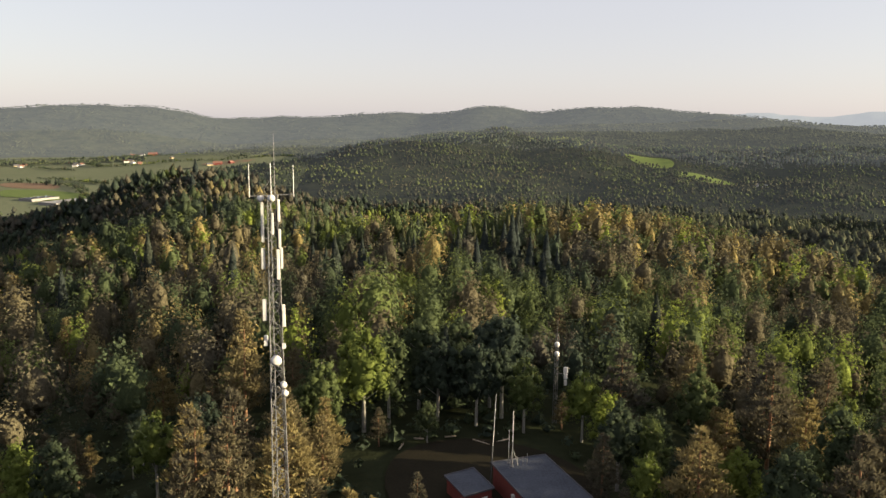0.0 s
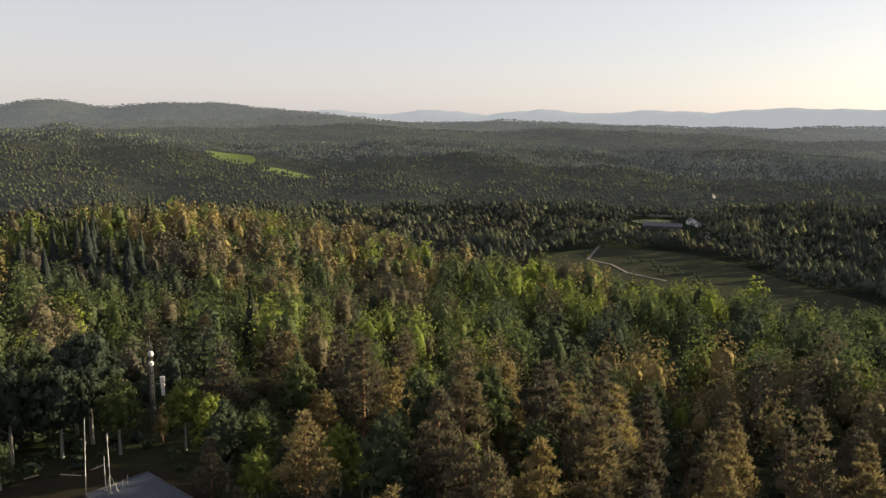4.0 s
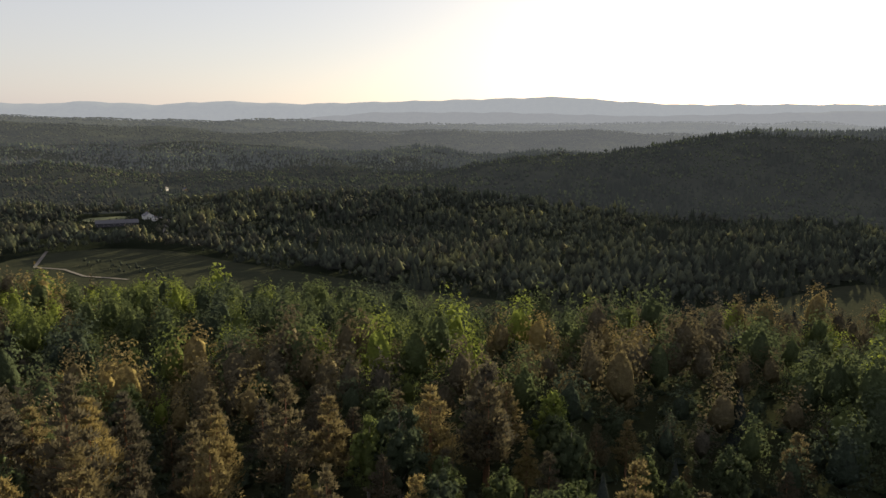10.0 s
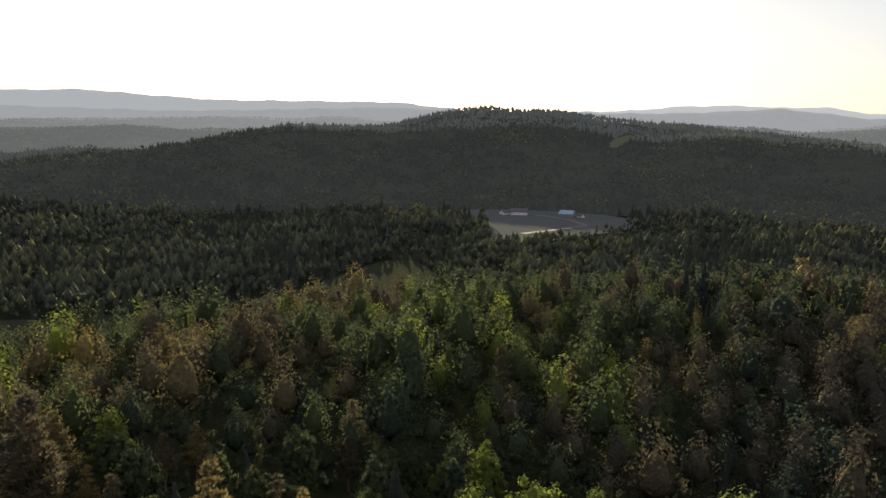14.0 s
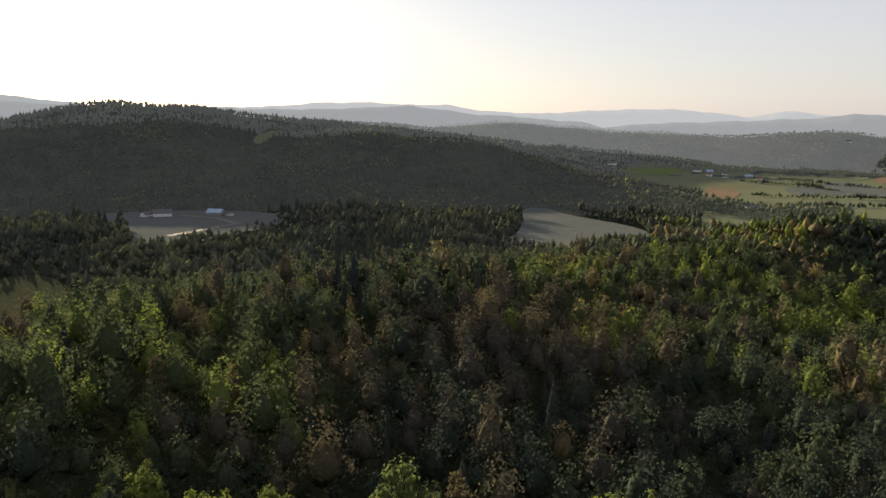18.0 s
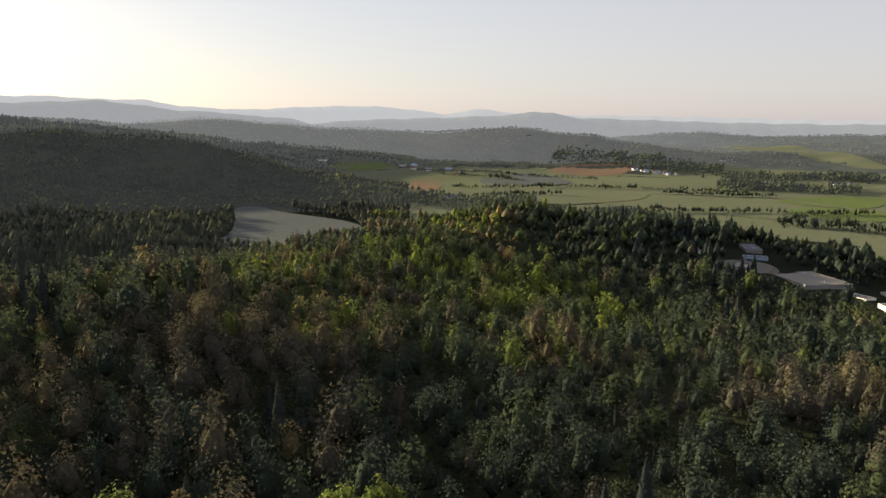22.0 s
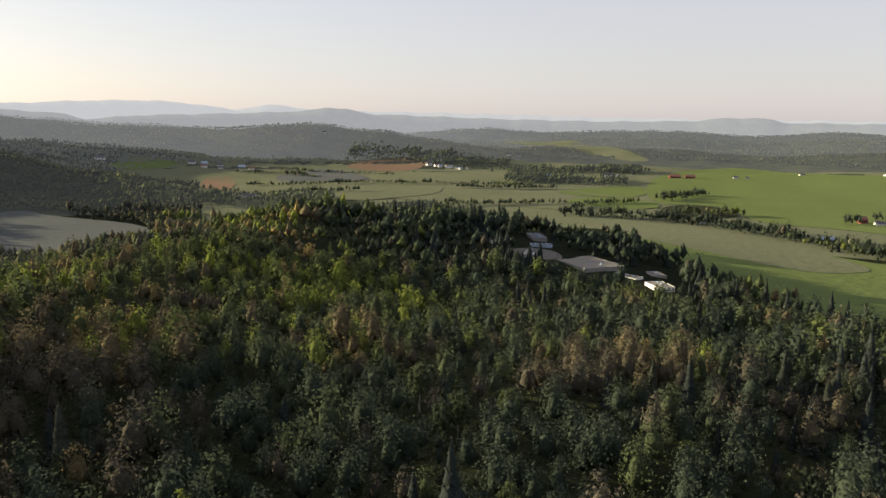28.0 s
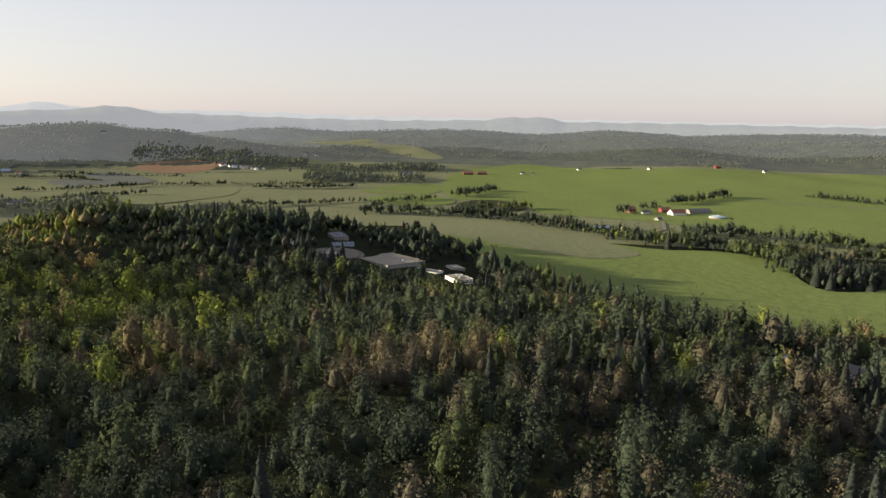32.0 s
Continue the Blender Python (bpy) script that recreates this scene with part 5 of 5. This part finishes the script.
def far_wood(label, x, y, tufts, size, clumps, fine, mats, rng, stretch=1.0, broad=1.0, variants=9, leafy=0.0):
    """A stretch of forest as one object for each species; tufts, size and clumps by species."""
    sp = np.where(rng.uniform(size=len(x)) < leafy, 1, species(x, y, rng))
    for ki, kind in enumerate(KINDS):
        X, Y = x[sp == ki], y[sp == ki]
        if not len(X):
            continue
        Z = height(X, Y)
        h, w = SIZE[kind]
        pick = rng.randint(0, variants, len(X))
        sc = girth(X, Y, rng) * stretch
        tu = rng.uniform(0, 6.283, len(X))
        tint = np.clip(rng.uniform(0, 1, len(X)) ** 3.0 * np.where(np.hypot(X, Y) > 500, 0.45, 0.8) + (0.24 + 0.18 * (np.hypot(X, Y) > 500)) * stand(X, Y, 0.6) + 0.08 + lit(X, Y), 0, 1)
        cos, fas, tints, o = [], [], [], 0
        for v in range(variants):
            T, F = CROWN[kind](rng, h, w * broad, tufts[ki], size[ki], clumps[ki], fine)
            s = pick == v
            c, q, g = np.cos(tu[s])[:, None], np.sin(tu[s])[:, None], sc[s][:, None]
            P = np.stack([(T[:, 0] * c - T[:, 1] * q) * g + X[s][:, None],
                          (T[:, 0] * q + T[:, 1] * c) * g + Y[s][:, None],
                          T[:, 2] * g + Z[s][:, None] - 0.3], -1)
            m = int(s.sum())
            cos.append(P.reshape(-1, 3))
            fas.append((F[None] + (np.arange(m) * len(T))[:, None, None]).reshape(-1, 3) + o)
            o += m * len(T)
            tints.append(np.repeat(tint[s], len(T)))
        me = mesh_of("wood", np.concatenate(cos), np.concatenate(fas), mats[kind], True)
        tinted(me, np.concatenate(tints))
        tagged(new({"pine": "pine_wood", "birch": "broadleaf_wood", "spruce": "spruce_wood"}[kind], me), label, "forest", kind="stuff")


LONE = []


def lone_tree(kind, x, y, h):
    """A tree that stands out: its kind, place and height."""
    LONE.append((kind, x, y, h))


for a, d, h in ((9.5, 111, 16), (4.2, 120, 18), (0.3, 121, 17), (-2.8, 119, 17), (-6.6, 117, 13), (-11.2, 116, 13), (-13, 108, 12)):
    lone_tree("birch", *polar(a, d), h)
lone_tree("birch", *polar(6.2, 117), 21)
lone_tree("birch", *polar(1.8, 128), 18)
lone_tree("birch", *polar(-1.2, 136), 19)
lone_tree("birch", *polar(-4.8, 124), 21)
lone_tree("pine", -98.3, 190.7, 17)
lone_tree("birch", -119.3, 266.9, 16)
lone_tree("pine", -61.7, 168.6, 13)
lone_tree("pine", -68.6, 167.7, 12)
lone_tree("pine", -48.0, 155.9, 14)
lone_tree("pine", -36.4, 114.5, 13)
lone_tree("pine", -27.1, 92.9, 16)
lone_tree("pine", -49.5, 127.5, 12)
lone_tree("pine", -32.1, 90.3, 15)
lone_tree("birch", -38.8, 96.2, 13)
lone_tree("pine", -28.0, 80.1, 14)
lone_tree("birch", -48.1, 87.8, 14)
lone_tree("birch", -54.3, 90.1, 14)
lone_tree("birch", -15.7, 133.0, 17)
lone_tree("birch", 8.7, 129.5, 19)
lone_tree("birch", -21.3, 110.2, 12)
lone_tree("pine", 20.3, 88.5, 10)
lone_tree("pine", 25.6, 160.6, 15)
lone_tree("pine", 34.1, 148.8, 16)
lone_tree("pine", 44.0, 127.0, 17)
lone_tree("pine", 55.7, 131.2, 17)
lone_tree("pine", 63.8, 122.6, 16)
lone_tree("pine", 52.6, 116.6, 15)
lone_tree("birch", 65.9, 217.0, 15)
lone_tree("birch", 62.7, 111.3, 14)
lone_tree("birch", 44.3, 84.6, 13)
lone_tree("birch", 25.1, 85.6, 11)
lone_tree("pine", 33.9, 95.0, 9)
lone_tree("pine", 41.3, 103.1, 12)
lone_tree("birch", -12.0, 188.1, 15)
lone_tree("birch", 99.2, 92.7, 14)
lone_tree("pine", 93.1, 70.0, 15)
lone_tree("pine", 107.6, 115.1, 15)
lone_tree("pine", 112.1, 61.2, 14)
lone_tree("pine", 57.6, 136.5, 16)
lone_tree("pine", 62.4, 116.5, 16)
lone_tree("birch", 104.5, 15.8, 15)
lone_tree("birch", 89.0, 30.4, 13)
lone_tree("birch", 90.8, 22.6, 13)
lone_tree("birch", 108.0, 5.4, 12)
lone_tree("birch", 105.7, 0.2, 12)
lone_tree("birch", 102.8, 94.7, 14)
lone_tree("birch", 114.3, 75.0, 14)
lone_tree("pine", 150.8, 95.6, 15)
lone_tree("pine", 101.2, 54.7, 15)
lone_tree("birch", 49.3, 75.8, 13)
lone_tree("birch", 119.8, -41.3, 13)
lone_tree("pine", 129.1, -17.3, 15)
lone_tree("pine", 156.5, -55.0, 16)
lone_tree("pine", 155.6, -71.7, 15)
lone_tree("birch", 118.0, -21.6, 12)
lone_tree("birch", 117.1, -25.8, 11)
lone_tree("birch", 118.5, -58.8, 13)
lone_tree("pine", 151.2, -70.7, 15)
lone_tree("birch", 97.2, -126.6, 14)
lone_tree("birch", 101.3, -81.4, 13)
lone_tree("pine", 169.3, -152.1, 15)
lone_tree("birch", 92.1, -125.8, 14)
lone_tree("birch", 15.1, -133.3, 14)
lone_tree("birch", 49.3, -202.0, 16)
lone_tree("birch", 34.6, -184.7, 15)
lone_tree("birch", 22.6, -194.3, 14)
lone_tree("birch", -21.3, -170.1, 14)
lone_tree("birch", -46.2, -161.6, 14)
lone_tree("pine", -42.9, -145.0, 13)
lone_tree("birch", -35.0, -121.7, 12)
lone_tree("birch", -22.8, -129.3, 13)
lone_tree("spruce", -110.2, -174.7, 15)
lone_tree("birch", -62.5, -142.2, 15)
lone_tree("birch", 36.1, -121.0, 12)
lone_tree("birch", 37.2, -178.7, 15)
lone_tree("spruce", -76.2, -160.7, 14)
x, y = scatter(RNG, 52, 124, 7.4)
lone_xy = np.array([(q[1], q[2]) for q in LONE])
clear = lambda x, y: np.hypot(x[:, None] - lone_xy[:, 0], y[:, None] - lone_xy[:, 1]).min(1) > 4.6
open_stand = (np.hypot(x, y) < 128) & (x < -4) & (y > 0) & (RNG.uniform(size=len(x)) < 0.3)
x, y = x[clear(x, y) & ~open_stand], y[clear(x, y) & ~open_stand]
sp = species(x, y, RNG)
order = np.argsort(np.hypot(x, y))
grow = girth(x, y, RNG)
count = {k: 0 for k in KINDS}
for k, tx, ty, th in LONE:
    plant(k, tx, ty, th / SIZE[k][0], float(RNG.uniform(0, 360)), count[k])
    count[k] += 1
for j in order:
    k = KINDS[sp[j]]
    if count[k] >= 320:
        k = min(KINDS, key=lambda q: count[q])
    plant(k, float(x[j]), float(y[j]), float(grow[j]), float(RNG.uniform(0, 360)), count[k])
    count[k] += 1
x, y = scatter(RNG, 124, 270, 7.7)
x, y = x[clear(x, y)], y[clear(x, y)]
far_wood("mixed wood of pines and birches on the hill", x, y, (390, 390, 120), (0.46, 0.47, 0.7), (18, 18, 6), True, HILL_MAT, RNG, 1.12)
x, y = scatter(RNG, 270, 520, 8.0)
far_wood("mixed wood over the slopes of the hill", x, y, (90, 90, 36), (0.86, 0.86, 1.1), (11, 11, 4), False, HILL_MAT, RNG, 1.12)
x, y = scatter(RNG, 520, 1100, 7.4)
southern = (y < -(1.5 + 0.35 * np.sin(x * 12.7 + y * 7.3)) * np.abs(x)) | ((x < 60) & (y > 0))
# the rest gets foliage dulled and hazed in its colour
for m, mats in ((southern, HILL_MAT), (~southern, DIM_VALLEY_MAT)):
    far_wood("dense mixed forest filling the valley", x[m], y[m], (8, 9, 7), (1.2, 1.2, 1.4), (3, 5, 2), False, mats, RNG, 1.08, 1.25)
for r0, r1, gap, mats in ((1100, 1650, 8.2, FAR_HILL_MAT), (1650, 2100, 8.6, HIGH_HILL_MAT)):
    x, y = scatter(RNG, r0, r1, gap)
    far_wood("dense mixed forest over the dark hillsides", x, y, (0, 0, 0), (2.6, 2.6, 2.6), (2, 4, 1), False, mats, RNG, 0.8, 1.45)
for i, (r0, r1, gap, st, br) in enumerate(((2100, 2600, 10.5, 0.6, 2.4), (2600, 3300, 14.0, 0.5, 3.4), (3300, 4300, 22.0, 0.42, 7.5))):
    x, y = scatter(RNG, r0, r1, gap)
    far_wood("distant forest blanketing the far hills", x, y, (0, 0, 0), (gap * 0.3,) * 3, (2, 4, 1), False, {k: HAZED_WOOD_MAT[i] for k in KINDS}, RNG, st, br, leafy=1.0)

# hedges, copses and stream belts on the farmland
def belt(line, width, gap):
    """Uneven places along a line."""
    xs, ys = [], []
    for (ax, ay), (bx, by) in zip(line, line[1:]):
        d = math.hypot(bx - ax, by - ay)
        n = max(1, int(d * max(width, gap) / gap ** 2))
        q, s = RNG.uniform(0, 1, n), RNG.normal(size=n) * width * 0.36
        xs.append(ax + (bx - ax) * q - (by - ay) / d * s)
        ys.append(ay + (by - ay) * q + (bx - ax) / d * s)
    return np.concatenate(xs), np.concatenate(ys)


STREAM = [((60, -1110), (-111, -1064), (-184, -980), (-241, -890), (-274, -822), (-330, -792), (-366, -742), (-356, -660), (-356, -596), (-430, -606), (-520, -640)),
          ((-340, -890), (-400, -885), (-460, -808), (-530, -768), (-620, -740)), ((-366, -742), (-420, -720), (-500, -700), (-600, -690))]
COPSES = [((-95, -1330), (-140, -1410), (-182, -1495)), ((-105, -1155), (-160, -1165), (-205, -1172)), ((-446, -1222), (-520, -1285), (-588, -1338)),
          ((-322, -1108), (-340, -1104)), ((-372, -1140), (-398, -1158)), ((-742, -1345), (-790, -1240), (-835, -1190), (-900, -1130))]
HEDGES = [((290, -1470), (169, -1484), (95, -1512)), ((600, -1210), (520, -1300), (440, -1320)), ((700, -1390), (590, -1440), (480, -1520), (330, -1560), (140, -1560)),
          ((820, -1790), (640, -1770), (500, -1760)), ((880, -1690), (760, -1700), (640, -1640)), ((60, -1120), (20, -1250), (-60, -1300)), ((20, -1270), (180, -1190), (330, -1130)),
          ((-900, 1960), (-700, 2060), (-500, 2120)), ((-860, 1600), (-640, 1470), (-560, 1380)), ((-1150, 2250), (-950, 2050), (-900, 1960)), ((-1300, 2300), (-1000, 2430), (-760, 2560)),
          ((-900, 1520), (-700, 1440), (-560, 1190)), ((-1100, 2000), (-900, 1840)), ((-640, 2250), (-450, 2180), (-300, 2050))]
MEADOW_TREES = [((430, 300), (500, 420), (520, 520)), ((560, 340), (620, 450)), ((480, 180), (560, 260)), ((600, 560), (660, 600))]
WOODED = [((220, -1690), (80, -1705), (-50, -1705)), ((240, -1900), (60, -1960), (-90, -1990)), ((720, -2080), (520, -2110), (380, -2030), (260, -2020)),
          ((300, -1120), (260, -1010), (200, -930)), ((620, -1050), (520, -1130), (460, -1200)), ((-1250, 2080), (-1050, 2180), (-900, 2260)), ((-480, 1820), (-420, 1650), (-330, 1500))]
CLOSE, FAR_OFF = ((22, 40, 12), (4, 9, 3), 1.15), ((6, 6, 6), (3, 5, 2), 1.6)
for lines, width, gap, mats, stretch, (tufts, clumps, broad) in ((STREAM, 34, 5.6, HILL_MAT, 0.95, CLOSE), (COPSES, 20, 5.5, HILL_MAT, 0.9, CLOSE), (HEDGES, 13, 4.8, HILL_MAT, 0.6, CLOSE), (WOODED, 110, 6.0, FAR_HILL_MAT, 0.9, FAR_OFF), (MEADOW_TREES, 18, 6.0, DIM_VALLEY_MAT, 0.5, FAR_OFF)):
    got = [belt(l, width, gap) for l in lines]
    x, y = np.concatenate([g[0] for g in got]), np.concatenate([g[1] for g in got])
    keep = np.ones(len(x), bool)
    for o in HOUSE_PLOTS:
        keep &= ~inside(o, x, y)
    far_wood("belt of leafy trees between the fields", x[keep], y[keep], tufts, (1.1, 1.1, 1.4), clumps, False, mats, RNG, stretch, broad, leafy=0.8)

# undergrowth below the near trees
x, y = scatter(RNG, 50, 330, 5.4)
cen = np.column_stack([x, y, height(x, y) + RNG.uniform(0.4, 1.6, len(x))])
rad = RNG.uniform(0.8, 2.0, len(x))
core = lumps(RNG, cen, rad * 0.7, 0.8, False, 0.45)
j = np.repeat(np.arange(len(x)), 16)
d = RNG.normal(size=(len(j), 3))
d[:, 2] = np.abs(d[:, 2])
d /= np.linalg.norm(d, axis=1)[:, None]
co, fa = joined(core, tri_leaves(RNG, cen[j] + d * rad[j][:, None] * RNG.uniform(0.6, 1.4, len(j))[:, None], d, np.full(len(j), 0.6)))
me = mesh_of("undergrowth", co, fa, HILL_MAT["birch"], False)
shade = RNG.uniform(0, 0.35, len(x))
tinted(me, np.concatenate([np.repeat(shade, 6), np.repeat(shade[j], 3)]))
tagged(new("undergrowth", me), "dark leafy undergrowth between the hilltop trees", "bushes", kind="stuff")
